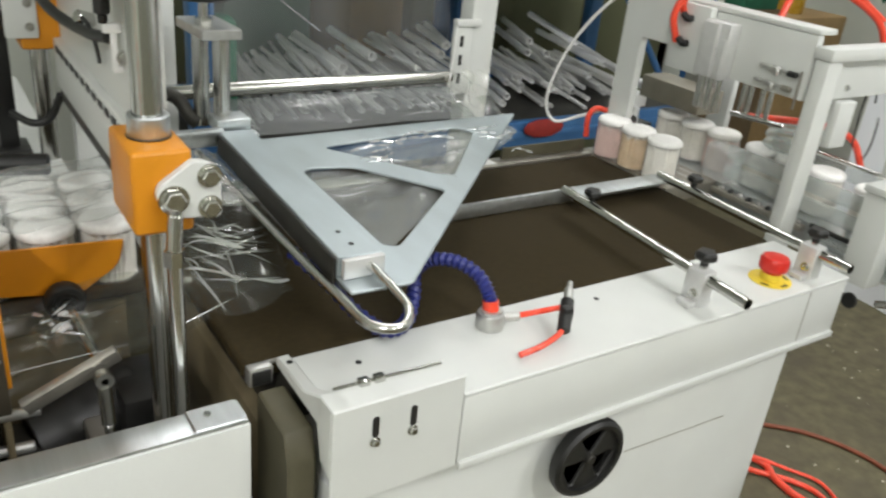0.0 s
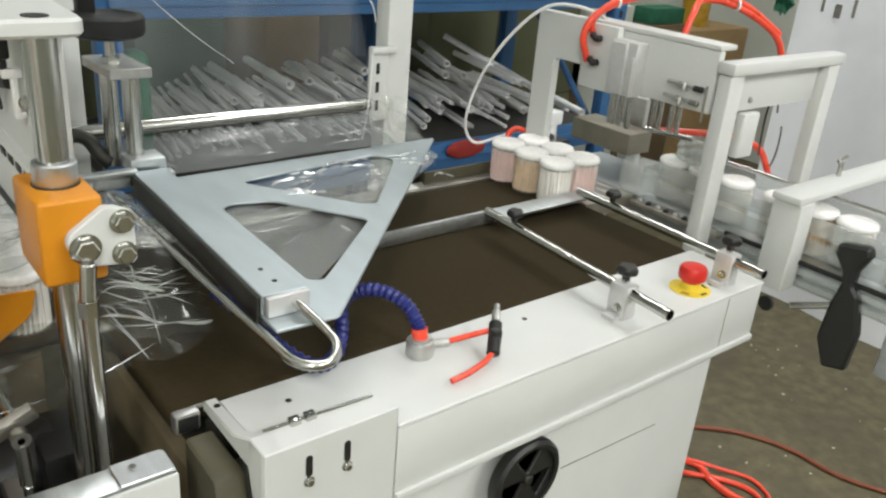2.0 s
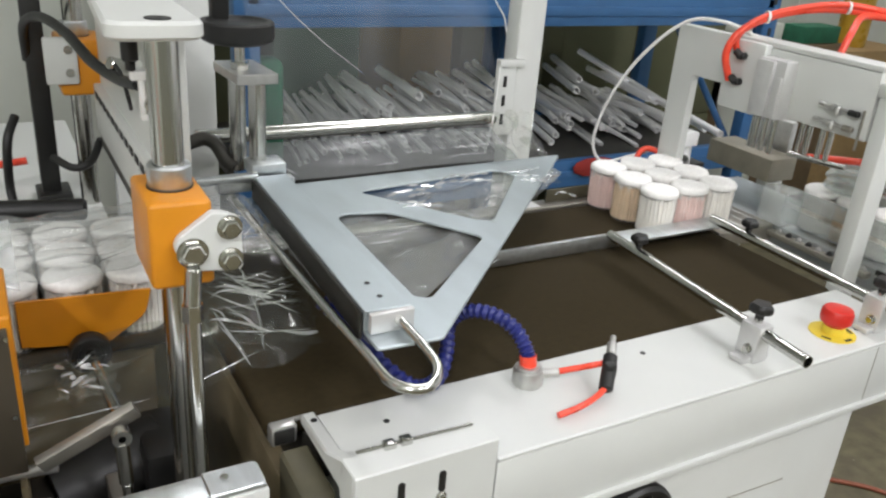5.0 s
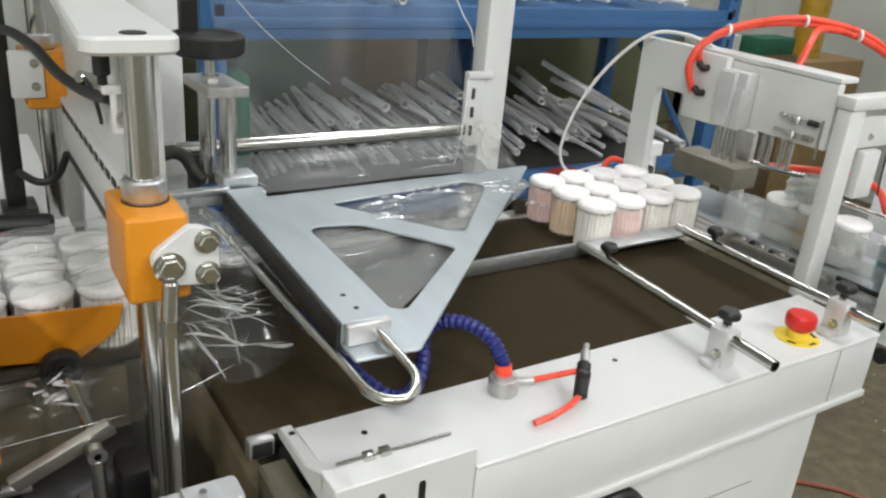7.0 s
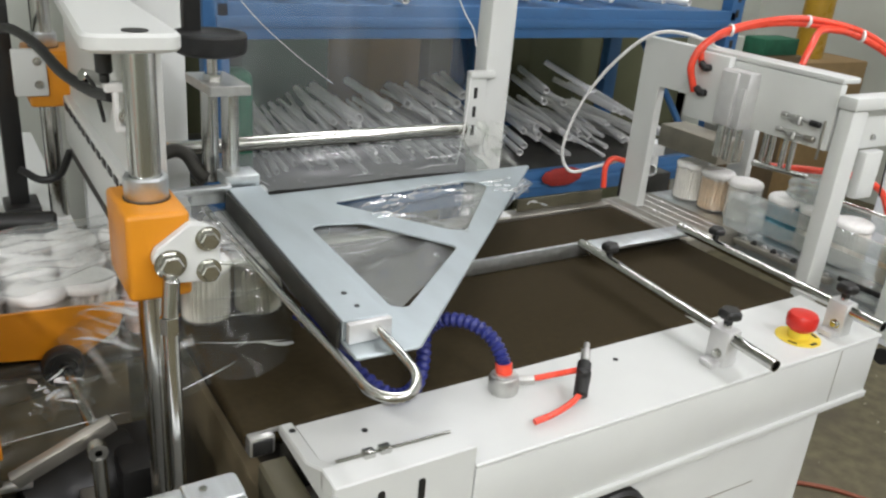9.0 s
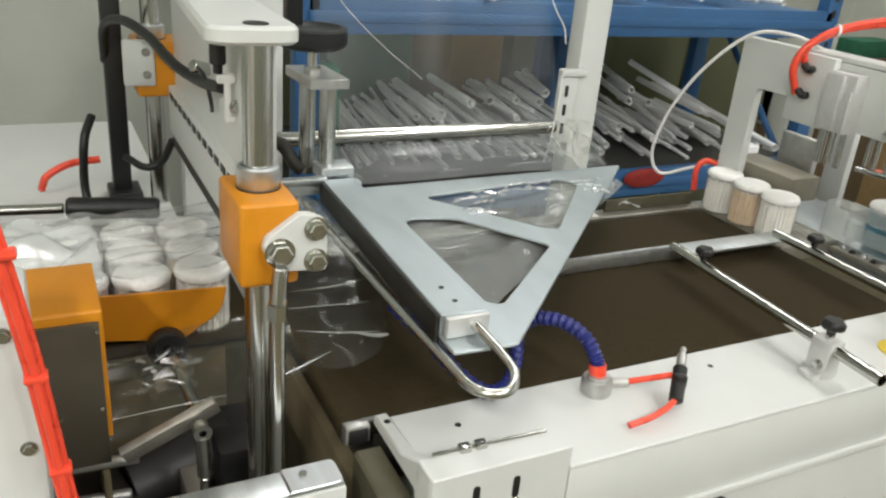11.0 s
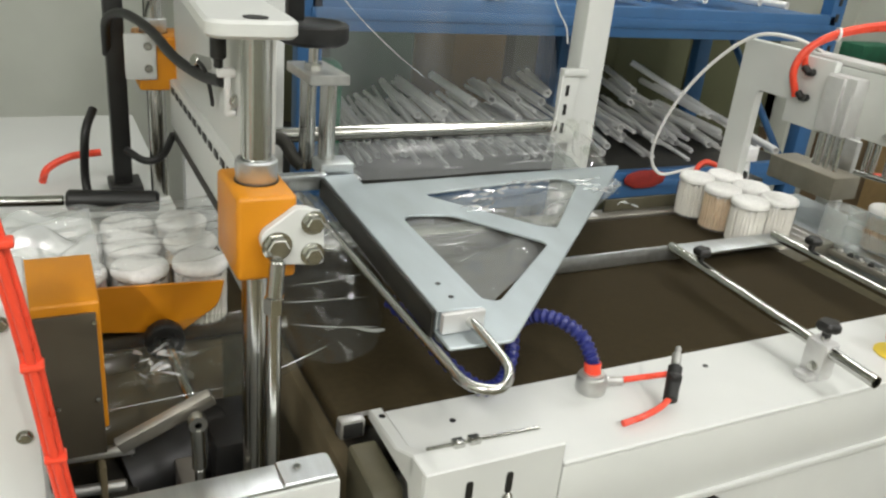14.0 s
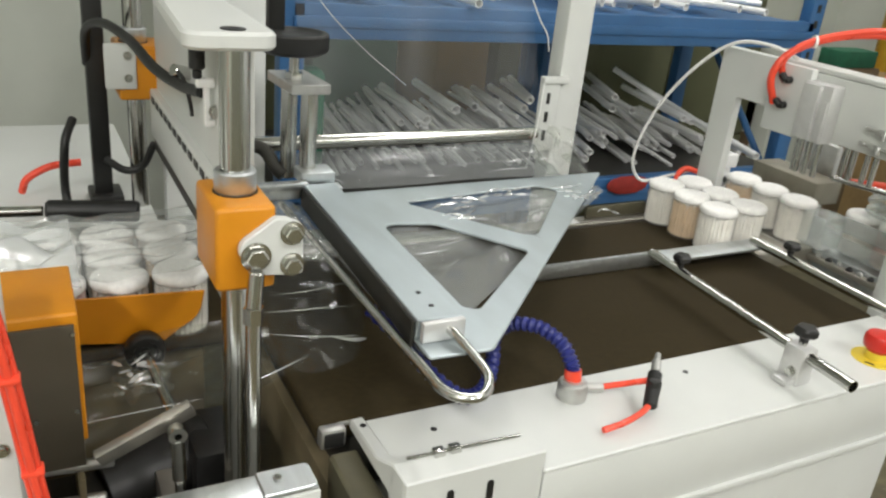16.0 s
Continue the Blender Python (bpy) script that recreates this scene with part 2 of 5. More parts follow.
def lathe(profile, n=32, m=None):
    """A turned solid round z from (radius, height) pairs."""
    bm = bmesh.new()
    rings = []
    for r, z in profile:
        rings.append([bm.verts.new((0, 0, z))] if r < 1e-6 else [bm.verts.new((r * math.cos(2 * math.pi * k / n), r * math.sin(2 * math.pi * k / n), z)) for k in range(n)])
    for a, b in zip(rings, rings[1:]):
        for k in range(n):
            vs = [a[k % len(a)], a[(k + 1) % len(a)], b[(k + 1) % len(b)], b[k % len(b)]]
            vs = list(dict.fromkeys(vs))
            if len(vs) > 2:
                bm.faces.new(vs)
    for ring in (rings[0], rings[-1]):
        if len(ring) > 2:
            bm.faces.new(ring)
    bmesh.ops.recalc_face_normals(bm, faces=bm.faces)
    return moved(bm, m) if m is not None else bm


def aim(p, q):
    """The pose at p whose z axis points to q."""
    d = Vector(q) - Vector(p)
    return Matrix.Translation(p) @ d.to_track_quat("Z", "Y").to_matrix().to_4x4()


def rod(p, q, r, n=24, bev=0.0015):
    ln = (Vector(q) - Vector(p)).length
    b = min(bev, r * 0.4)
    return lathe([(0, 0), (r - b, 0), (r, b), (r, ln - b), (r - b, ln), (0, ln)], n, aim(p, q))


def pipe(p, q, r, wall=0.002, n=16):
    ln = (Vector(q) - Vector(p)).length
    i = r - wall
    bm = lathe([(i, 0.0), (r, 0.0), (r, ln), (i, ln), (i, 0.1 * ln), (0, 0.1 * ln)], n, aim(p, q))
    return bm


def bolt(p, d, r=0.008, h=0.006, washer=True):
    """A hex head with its washer at p, facing along d."""
    m = aim(p, Vector(p) + Vector(d))
    bm = lathe([(0, 0), (r * 0.96, 0), (r, 0.0008), (r, h - 0.001), (r * 0.86, h), (0, h)], 6, m @ Matrix.Translation((0, 0, 0.0015)))
    if washer:
        bm = join(bm, lathe([(0, 0), (r * 1.35, 0), (r * 1.35, 0.0015), (0, 0.0015)], 20, m))
    return bm


def curve_points(pts, steps=8):
    """A smooth run through the given points."""
    pts = [Vector(p) for p in pts]
    out = []
    ext = [2 * pts[0] - pts[1]] + pts + [2 * pts[-1] - pts[-2]]
    for i in range(1, len(ext) - 2):
        a, b, c, d = ext[i - 1:i + 3]
        for s in range(steps):
            t = s / steps
            out.append(0.5 * (2 * b + (c - a) * t + (2 * a - 5 * b + 4 * c - d) * t * t + (3 * b - a - 3 * c + d) * t ** 3))
    out.append(pts[-1])
    return out


def sweep(pts, r, n=12, steps=8, smooth=True):
    """A round bar or hose along a run of points."""
    run = curve_points(pts, steps) if smooth else [Vector(p) for p in pts]
    bm = bmesh.new()
    rings, up = [], None
    for i, p in enumerate(run):
        d = (run[min(i + 1, len(run) - 1)] - run[max(i - 1, 0)]).normalized()
        if up is None:
            up = d.orthogonal().normalized()
        up = (up - d * up.dot(d)).normalized()
        side = d.cross(up)
        rr = r(i / (len(run) - 1)) if callable(r) else r
        rings.append([bm.verts.new(p + rr * (up * math.cos(2 * math.pi * k / n) + side * math.sin(2 * math.pi * k / n))) for k in range(n)])
    for a, b in zip(rings, rings[1:]):
        for k in range(n):
            bm.faces.new((a[k], a[(k + 1) % n], b[(k + 1) % n], b[k]))
    bm.faces.new(rings[0][::-1])
    bm.faces.new(rings[-1])
    bmesh.ops.recalc_face_normals(bm, faces=bm.faces)
    return bm


def rounded(poly, radii, seg=6):
    """The corners of a polygon rounded off."""
    out, n = [], len(poly)
    for i in range(n):
        p, a, b = Vector(poly[i]), Vector(poly[i - 1]), Vector(poly[(i + 1) % n])
        r = radii[i] if isinstance(radii, (list, tuple)) else radii
        if r <= 0:
            out.append(p)
            continue
        u, v = (a - p).normalized(), (b - p).normalized()
        half = math.acos(max(-1, min(1, u.dot(v)))) / 2
        cut = min(r / math.tan(half), 0.45 * (a - p).length, 0.45 * (b - p).length)
        rr = cut * math.tan(half)
        c = p + (u + v).normalized() * rr / math.sin(half)
        s, e = p + u * cut - c, p + v * cut - c
        a0 = math.atan2(s.y, s.x)
        da = (math.atan2(e.y, e.x) - a0 + math.pi) % (2 * math.pi) - math.pi
        out += [c + rr * Vector((math.cos(a0 + da * k / seg), math.sin(a0 + da * k / seg))) for k in range(seg + 1)]
    return out


def slab(outline, z0, z1, holes=(), m=None, bev=0.0012):
    """A plate of the given outline, with holes right through it."""
    bm = bmesh.new()
    loops = []
    for loop in (outline, *holes):
        vs = [bm.verts.new((p[0], p[1], z1)) for p in loop]
        loops.append([bm.edges.new((vs[i], vs[(i + 1) % len(vs)])) for i in range(len(vs))])
    bmesh.ops.triangle_fill(bm, use_beauty=True, use_dissolve=False, edges=[e for l in loops for e in l])
    made = bmesh.ops.extrude_face_region(bm, geom=list(bm.faces))
    bmesh.ops.translate(bm, verts=[v for v in made["geom"] if isinstance(v, bmesh.types.BMVert)], vec=(0, 0, z0 - z1))
    bmesh.ops.recalc_face_normals(bm, faces=bm.faces)
    if bev:
        rims = [e for e in bm.edges if len(e.link_faces) == 2 and e.calc_face_angle(0) > 1.2]
        bmesh.ops.bevel(bm, geom=rims, offset=bev, segments=1, affect="EDGES")
    return moved(bm, m) if m is not None else bm


UPRIGHT = Matrix(((1, 0, 0, 0), (0, 0, -1, 0), (0, 1, 0, 0), (0, 0, 0, 1)))     # outline (x, z), thickness towards -y
ENDON = Matrix(((0, 0, 1, 0), (1, 0, 0, 0), (0, 1, 0, 0), (0, 0, 0, 1)))        # outline (y, z), thickness along x


def knob(p, h=0.022, r=0.014):
    """A lobed black hand knob on a short stem."""
    bm = bmesh.new()
    n = 40
    rings = []
    for f, z in ((0.35, 0), (0.4, h * 0.35), (0.8, h * 0.45), (1.0, h * 0.6), (1.0, h * 0.85), (0.8, h), (0.0, h)):
        rings.append([bm.verts.new((r * f * (1 + 0.10 * math.cos(5 * a)) * math.cos(a), r * f * (1 + 0.10 * math.cos(5 * a)) * math.sin(a), z)) for a in (2 * math.pi * k / n for k in range(n))] if f else [bm.verts.new((0, 0, z))])
    for a, b in zip(rings, rings[1:]):
        for k in range(n):
            bm.faces.new(list(dict.fromkeys((a[k], a[(k + 1) % n], b[(k + 1) % len(b)], b[k % len(b)]))))
    return moved(bm, Matrix.Translation(p))


def film_sheet(fn, nu, nv):
    """A thin sheet from fn(u, v) with u and v from 0 to 1."""
    bm = bmesh.new()
    grid = [[bm.verts.new(fn(i / nu, j / nv)) for j in range(nv + 1)] for i in range(nu + 1)]
    for i in range(nu):
        for j in range(nv):
            bm.faces.new((grid[i][j], grid[i + 1][j], grid[i + 1][j + 1], grid[i][j + 1]))
    return bm


def wob(x, y, z, f, a):
    return a * noise.noise(Vector((x * f, y * f, z * f)))


# ---- the hall ----
X0, X1, Y0, Y1, H = -2.2, 4.6, -2.6, 3.6, 3.4
solo("floor", box(X0, X1, Y0, Y1, -0.1, 0, 0), CONCRETE, "worn brown-grey concrete workshop floor", "floor", kind="structure")
solo("ceiling", box(X0, X1, Y0, Y1, H, H + 0.1, 0), WALL, "pale painted ceiling over the hall", "ceiling", kind="structure")
solo("wall_north", box(X0, X1, Y1, Y1 + 0.1, 0, H, 0), WALL, "pale grey painted wall behind the rack", "wall", kind="structure")
solo("wall_south", box(X0, X1, Y0 - 0.1, Y0, 0, H, 0), SHADEWALL, "unseen wall darkened to give the steel dark reflections", "wall", kind="structure")
solo("wall_west", box(X0 - 0.1, X0, Y0, Y1, 0, H, 0), WALL, "pale grey painted wall", "wall", kind="structure")
solo("wall_east", box(X1, X1 + 0.1, Y0, Y1, 0, H, 0), WALL, "pale grey painted wall", "wall", kind="structure")

# ---- the packing table with its belt ----
TOP = 0.85
table = thing("packing_table", (0.76, 0.93, 0), "cream painted steel packing table with a brown belt", "packing machine")
part("cabinet", box(0.372, 1.152, 0.662, 1.20, 0.0, 0.752, 0.004), CREAM, table)
part("front_top", slab([(0.3730, 0.6645), (0.5095, 0.6645), (0.5095, 0.632), (1.197, 0.632), (1.197, 0.768), (0.3730, 0.768)], TOP - 0.006, TOP, bev=0.0015), CREAM, table)
part("front_face", box(0.510, 1.195, 0.633, 0.639, 0.752, TOP - 0.0065, 0.0015), CREAM, table)
part("right_face", box(1.190, 1.195, 0.6395, 1.235, 0.752, TOP - 0.0065, 0.001), CREAM, table)
part("under_face", box(0.51, 1.19, 0.640, 0.664, 0.754, 0.760, 0.001), CREAM, table)

end_cover = part("end_cover", slab([(0.632, 0.755), (0.636, 0.755), (0.636, 0.870), (0.660, 0.870), (0.660, 0.8505), (0.664, 0.8505), (0.664, 0.874), (0.632, 0.874)], 0.3575, 0.508, m=ENDON, bev=0.0012), CREAM, table)
part("end_lip", slab([(0.6365, 0.790), (0.658, 0.800), (0.668, 0.838), (0.772, 0.842), (0.772, 0.853), (0.700, 0.856), (0.664, 0.8735), (0.6365, 0.8735)], 0.3575, 0.3725, m=ENDON, bev=0.002), CREAM, table)

for sx in (0.404, 0.447):
    part("slot", slab(rounded([(sx - 0.0035, 0.832), (sx + 0.0035, 0.832), (sx + 0.0035, 0.856), (sx - 0.0035, 0.856)], 0.003), 0, 0.0012, m=Matrix.Translation((0, 0.6318, 0)) @ UPRIGHT, bev=0), BLACK, end_cover)
    part("screw", bolt((sx, 0.632, 0.826), (0, -1, 0), 0.0042, 0.004), STEEL, end_cover)
part("hinge_pin", rod((0.372, 0.6645, TOP + 0.026), (0.494, 0.6605, TOP + 0.026), 0.0018, 8), STEEL, table, "thin steel hinge pin")
for hx in (0.405, 0.422):
    part("clip", box(hx - 0.006, hx + 0.006, 0.658, 0.668, TOP + 0.022, TOP + 0.030, 0.0015), STEEL, table)
for hx, hy in ((0.366, 0.755), (0.435, 0.73), (0.785, 0.734), (0.61, 0.735), (1.11, 0.67)):
    part("screw_hole", lathe([(0, 0), (0.0035, 0), (0.0035, 0.0006), (0, 0.0006)], 14, Matrix.Translation((hx, hy, TOP if hx > 0.372 else TOP + 0.0036))), BLACK, table)
part("belt", join(box(0.322, 1.195, 0.771, 1.195, TOP - 0.022, TOP - 0.001, 0.008, 4)), BELT, table, "dark brown rubber conveyor belt")
part("belt_bed", box(0.36, 1.19, 0.775, 1.19, 0.76, TOP - 0.024, 0.002), DARK, table)
part("back_rail", join(box(0.40, 1.195, 1.197, 1.235, TOP - 0.006, TOP + 0.001, 0.0015), box(0.40, 1.195, 1.231, 1.235, 0.76, TOP, 0.001)), DARKALLOY, table)
part("back_board", box(0.985, 1.19, 1.220, 1.225, TOP + 0.0012, TOP + 0.024, 0.001), OLIVE, table, "dark olive upright board")
part("tape_patch", box(0.925, 0.962, 1.204, 1.230, TOP + 0.0012, TOP + 0.0022, 0.0003), WHITE, table, "white tape patch")
part("side_panel", box(0.345, 0.3705, 0.757, 1.19, 0.30, 0.755, 0.002), OILY, table, "oily brown side panel")
tens = part("belt_tensioner", join(box(0.322, 0.350, 0.757, 0.772, TOP - 0.020, TOP + 0.003, 0.004), box(0.346, 0.3725, 0.7725, 0.776, TOP - 0.012, TOP - 0.001, 0.001)), ALLOY, table)
part("opening", box(0.3255, 0.3465, 0.7555, 0.760, TOP - 0.0168, TOP - 0.0002, 0.001), BLACK, tens)
part("roller_end", rod((0.338, 0.78, 0.826), (0.338, 1.20, 0.826), 0.012), DARK, table)
part("guard_sheet", slab([(0.660, 0.55), (0.745, 0.55), (0.745, 0.836), (0.672, 0.832), (0.660, 0.795)], 0.326, 0.3565, m=ENDON, bev=0.003), OLIVE, table, "dark sheet guard under the belt end")
WX, WZ = 0.716, 0.690
win = []
for a in (90, 210, 330):
    c0 = Vector((WX + 0.0285 * math.cos(radians(a)), WZ + 0.0285 * math.sin(radians(a))))
    tri = [(c0.x + 0.0245 * math.cos(radians(a + d)), c0.y + 0.0245 * math.sin(radians(a + d))) for d in (65, 180, 295)]
    win.append([tuple(v) for v in rounded(tri, 0.004)])
ring = [(WX + 0.054 * math.cos(2 * math.pi * k / 48), WZ + 0.054 * math.sin(2 * math.pi * k / 48)) for k in range(48)]
wheel = part("handwheel", slab(ring, 0, 0.006, holes=win, m=Matrix.Translation((0, 0.636, 0)) @ UPRIGHT, bev=0.002), BLACK, table, "black handwheel with three triangular windows")
part("rim", lathe([(0.046, -0.009), (0.052, -0.010), (0.056, -0.006), (0.057, 0), (0.056, 0.006), (0.052, 0.010), (0.046, 0.009), (0.046, -0.009)], 48, Matrix.Translation((WX, 0.634, WZ)) @ pose(0, 0, 0, 90)), BLACK, wheel)
part("hub", rod((WX, 0.624, WZ), (WX, 0.662, WZ), 0.007), DARK, wheel)
part("lip", box(0.511, 1.195, 0.6285, 0.6335, 0.750, 0.760, 0.0012), CREAM, table)
part("cap_seam", box(1.1075, 1.1085, 0.6325, 0.6332, 0.761, TOP - 0.007, 0), DARKALLOY, table)
part("panel_seam", moved(box(-0.105, 0.105, 0.6613, 0.6625, -0.0007, 0.0007, 0), Matrix.Translation((0.925, 0, 0.635)) @ pose(0, 0, 0, 0, 2, 0)), DARKALLOY, table)

# emergency stop
stop = thing("emergency_stop", (1.068, 0.677, TOP), "red mushroom emergency stop on a yellow disc", "button")
part("disc", lathe([(0, 0), (0.030, 0), (0.030, 0.0015), (0, 0.0015)], 40, Matrix.Translation((1.068, 0.677, TOP))), YELLOW, stop, "yellow round label plate")
part("collar", rod((1.068, 0.677, TOP + 0.001), (1.068, 0.677, TOP + 0.014), 0.0145), YELLOW, stop)
part("mushroom", lathe([(0, 0.012), (0.014, 0.012), (0.016, 0.016), (0.0195, 0.018), (0.0205, 0.022), (0.0205, 0.032), (0.018, 0.0365), (0.008, 0.039), (0, 0.0395)], 36, Matrix.Translation((1.068, 0.677, TOP))), RED, stop, "red mushroom head")
for a in (200, 270, 340):
    c, s = math.cos(radians(a)), math.sin(radians(a))
    part("print_bar", moved(box(-0.006, 0.006, -0.002, 0.002, 0, 0.0006, 0), Matrix.Translation((1.068 + 0.0245 * c, 0.677 + 0.0245 * s, TOP + 0.0014)) @ pose(0, 0, 0, 0, 0, a + 90)), BLACK, stop)

# guide rods with their blocks
def guide_rod(p, q, clamp_y, far):
    g = thing("guide_rod", (p[0], p[1], TOP), "steel guide rod clamped in an alloy block", "guide rod", "guide rods on the table")
    d = (Vector(q) - Vector(p)).normalized()
    part("rod", pipe(q, p, 0.0075, 0.0015, 20), STEEL, g)
    c = Vector(p) + d * ((clamp_y - p[1]) / d.y)
    part("block", join(box(c.x - 0.0125, c.x + 0.0125, c.y - 0.015, c.y + 0.015, TOP, TOP + 0.050, 0.003), box(c.x - 0.026, c.x + 0.020, c.y - 0.011, c.y + 0.011, TOP, TOP + 0.008, 0.002)), CYLALU, g)
    part("clamp_screw", bolt((c.x - 0.0125, c.y - 0.004, TOP + 0.018), (-1, 0, 0), 0.005, 0.005), STEEL, g)
    part("knob", knob((c.x, c.y, TOP + 0.052), 0.023, 0.0135), BLACK, g, "black lobed plastic knob")
    part("stem", rod((c.x, c.y, TOP + 0.045), (c.x, c.y, TOP + 0.056), 0.005), STEEL, g)
    e = Vector(p) + d * ((far - p[1]) / d.y)
    part("far_knob", knob((e.x, e.y, p[2] + 0.006), 0.02, 0.0125), BLACK, g)
    return g


guide_rod((0.900, 0.594, 0.890), (0.934, 0.985, 0.888), 0.675, 0.915)
guide_rod((1.130, 0.602, 0.890), (1.152, 0.985, 0.888), 0.665, 0.905)
bar = thing("guide_bar", (0.97, 1.013, TOP), "long flat aluminium product guide bar", "guide bar")
part("bar", box(0.70, 1.19, 1.010, 1.015, TOP + 0.002, TOP + 0.026, 0.001), BRUSHED, bar)
part("flange", box(0.955, 1.20, 0.975, 1.012, TOP + 0.022, TOP + 0.026, 0.001), BRUSHED, bar)

# blue spiral hose with its alloy manifold, valve and red tube
hose = thing("spiral_hose", (0.62, 0.76, TOP), "blue ribbed air hose from an alloy fitting", "hose")
run = curve_points([(0.43, 0.90, 0.905), (0.45, 0.85, 0.888), (0.464, 0.80, 0.870), (0.482, 0.760, 0.862), (0.512, 0.764, 0.862), (0.540, 0.795, 0.874), (0.556, 0.820, 0.892), (0.572, 0.812, 0.910), (0.590, 0.785, 0.917), (0.604, 0.757, 0.909), (0.611, 0.742, 0.890), (0.612, 0.737, 0.878)], 26)
part("hose", sweep(run, lambda u: 0.0078 + 0.0012 * math.cos(u * 2 * math.pi * 44), 14, smooth=False), BLUEHOSE, hose)
part("elbow", sweep([(0.612, 0.738, 0.884), (0.612, 0.737, 0.878), (0.612, 0.735, 0.871)], 0.0098, 14), REDHOSE, hose, "orange hose end")
manifold = thing("air_manifold", (0.612, 0.734, TOP), "round alloy air fitting screwed to the table", "air fitting")
part("body", lathe([(0, 0), (0.0165, 0), (0.0175, 0.002), (0.0175, 0.017), (0.0160, 0.020), (0.013, 0.021), (0.013, 0.024), (0, 0.024)], 28, Matrix.Translation((0.612, 0.734, TOP))), ALLOY, manifold)
part("nipple", rod((0.622, 0.728, TOP + 0.014), (0.643, 0.718, TOP + 0.016), 0.0055), ALLOY, manifold, "nickel nipple")
valve = thing("ball_valve", (0.69, 0.69, TOP), "small black hand valve with red tubes", "valve")
part("tube_in", sweep([(0.640, 0.720, TOP + 0.016), (0.662, 0.711, TOP + 0.021), (0.690, 0.700, TOP + 0.027)], 0.0036), REDHOSE, valve, "red air tube")
part("body", join(rod((0.673, 0.672, TOP + 0.012), (0.699, 0.700, TOP + 0.036), 0.0080, 16, 0.002), box(0.681, 0.694, 0.680, 0.693, TOP + 0.014, TOP + 0.036, 0.003)), BLACK, valve)
part("spindle", join(rod((0.699, 0.700, TOP + 0.036), (0.708, 0.710, TOP + 0.045), 0.0055, 12), rod((0.708, 0.710, TOP + 0.045), (0.713, 0.715, TOP + 0.050), 0.0035, 12)), ALLOY, valve)
part("tube_out", sweep([(0.674, 0.674, TOP + 0.014), (0.655, 0.666, TOP + 0.012), (0.628, 0.661, TOP + 0.009), (0.602, 0.661, TOP + 0.006)], 0.0036), REDHOSE, valve, "red air tube")

# ---- the film former: triangular plate with cut-outs ----
former = thing("film_former", (0.62, 1.0, 0.94), "triangular zinc-plated film forming plate with cut-outs", "forming plate")
outline = rounded([(0.416, 0.720), (0.4875, 0.7165), (0.992, 1.208), (0.440, 1.192)], [0.004, 0.012, 0.004, 0.004])
hole_a = rounded([(0.5095, 1.064), (0.582, 1.048), (0.664, 0.929), (0.515, 0.797), (0.5005, 0.808)], [0.018, 0.03, 0.013, 0.013, 0.008])
hole_b = rounded([(0.573, 1.137), (0.832, 1.167), (0.849, 1.133), (0.706, 0.973), (0.684, 0.986)], [0.010, 0.02, 0.02, 0.015, 0.015])
part("plate", slab(outline, 0.941, 0.945, (hole_a, hole_b)), PLATE, former)
part("edge_bar", slab([(0.4175, 0.755), (0.4675, 0.752), (0.482, 1.176), (0.4345, 1.176)], 0.9452, 0.968), PLATE, former)
# added strip: its dark colour stands in for shade and dark reflections on the bar
part("bar_side", slab([(0.4135, 0.757), (0.4170, 0.757), (0.4340, 1.176), (0.4305, 1.176)], 0.936, 0.966), DARK, former, "added dark strip for the shaded side of the bar")
part("bar_end", box(0.420, 0.468, 0.7445, 0.7525, 0.9455, 0.9675, 0.0015), CYLALU, former)
for sy in (0.812, 0.780):
    part("screw_hole", lathe([(0, 0), (0.003, 0), (0.003, 0.0006), (0, 0.0006)], 12, Matrix.Translation((0.445, sy, 0.968))), BLACK, former)
part("loop_rod", sweep([(0.450, 0.752, 0.957), (0.452, 0.735, 0.956), (0.457, 0.70, 0.948), (0.456, 0.672, 0.943), (0.440, 0.652, 0.940), (0.420, 0.652, 0.940), (0.407, 0.672, 0.940), (0.406, 0.72, 0.940), (0.406, 0.85, 0.938), (0.406, 1.0, 0.937), (0.406, 1.19, 0.936)], 0.0052, 14), STEEL, former, "bent polished steel film rod")
part("hanger", join(box(0.385, 0.495, 1.178, 1.200, 0.9455, 0.960, 0.0015), box(0.34, 0.44, 1.170, 1.186, 0.962, 0.972, 0.0015)), BRUSHED, former)
for bx in (0.438, 0.452, 0.466):
    part("screw", bolt((bx, 1.186, 0.972 if bx < 0.439 else 0.960), (0, 0, 1), 0.004, 0.004), STEEL, former)

# twin height columns with handwheel
stand = thing("height_stand", (0.44, 1.21, 0.9), "twin polished columns under a cap with black handwheel", "adjusting stand")
for cx, cy in ((0.439, 1.268), (0.4515, 1.213)):
    part("column", rod((cx, cy, 0.95), (cx, cy, 1.10), 0.0122), STEEL, stand)
part("cap", slab(rounded([(0.420, 1.196), (0.478, 1.196), (0.472, 1.300), (0.414, 1.300)], 0.003), 1.092, 1.106), ALLOY, stand)
part("foot", box(0.434, 0.484, 1.182, 1.224, 0.964, 0.982, 0.002), BRUSHED, stand)
part("clamp", sweep([(0.372, 1.30, 0.985), (0.395, 1.295, 0.992), (0.41, 1.285, 0.985), (0.42, 1.27, 0.965), (0.43, 1.26, 0.955)], 0.0105), DARK, stand)
part("spindle", rod((0.436, 1.238, 1.104), (0.436, 1.238, 1.165), 0.007), STEEL, stand)
part("nut", lathe([(0, 0), (0.013, 0), (0.013, 0.01), (0, 0.01)], 6, Matrix.Translation((0.436, 1.238, 1.106))), STEEL, stand)
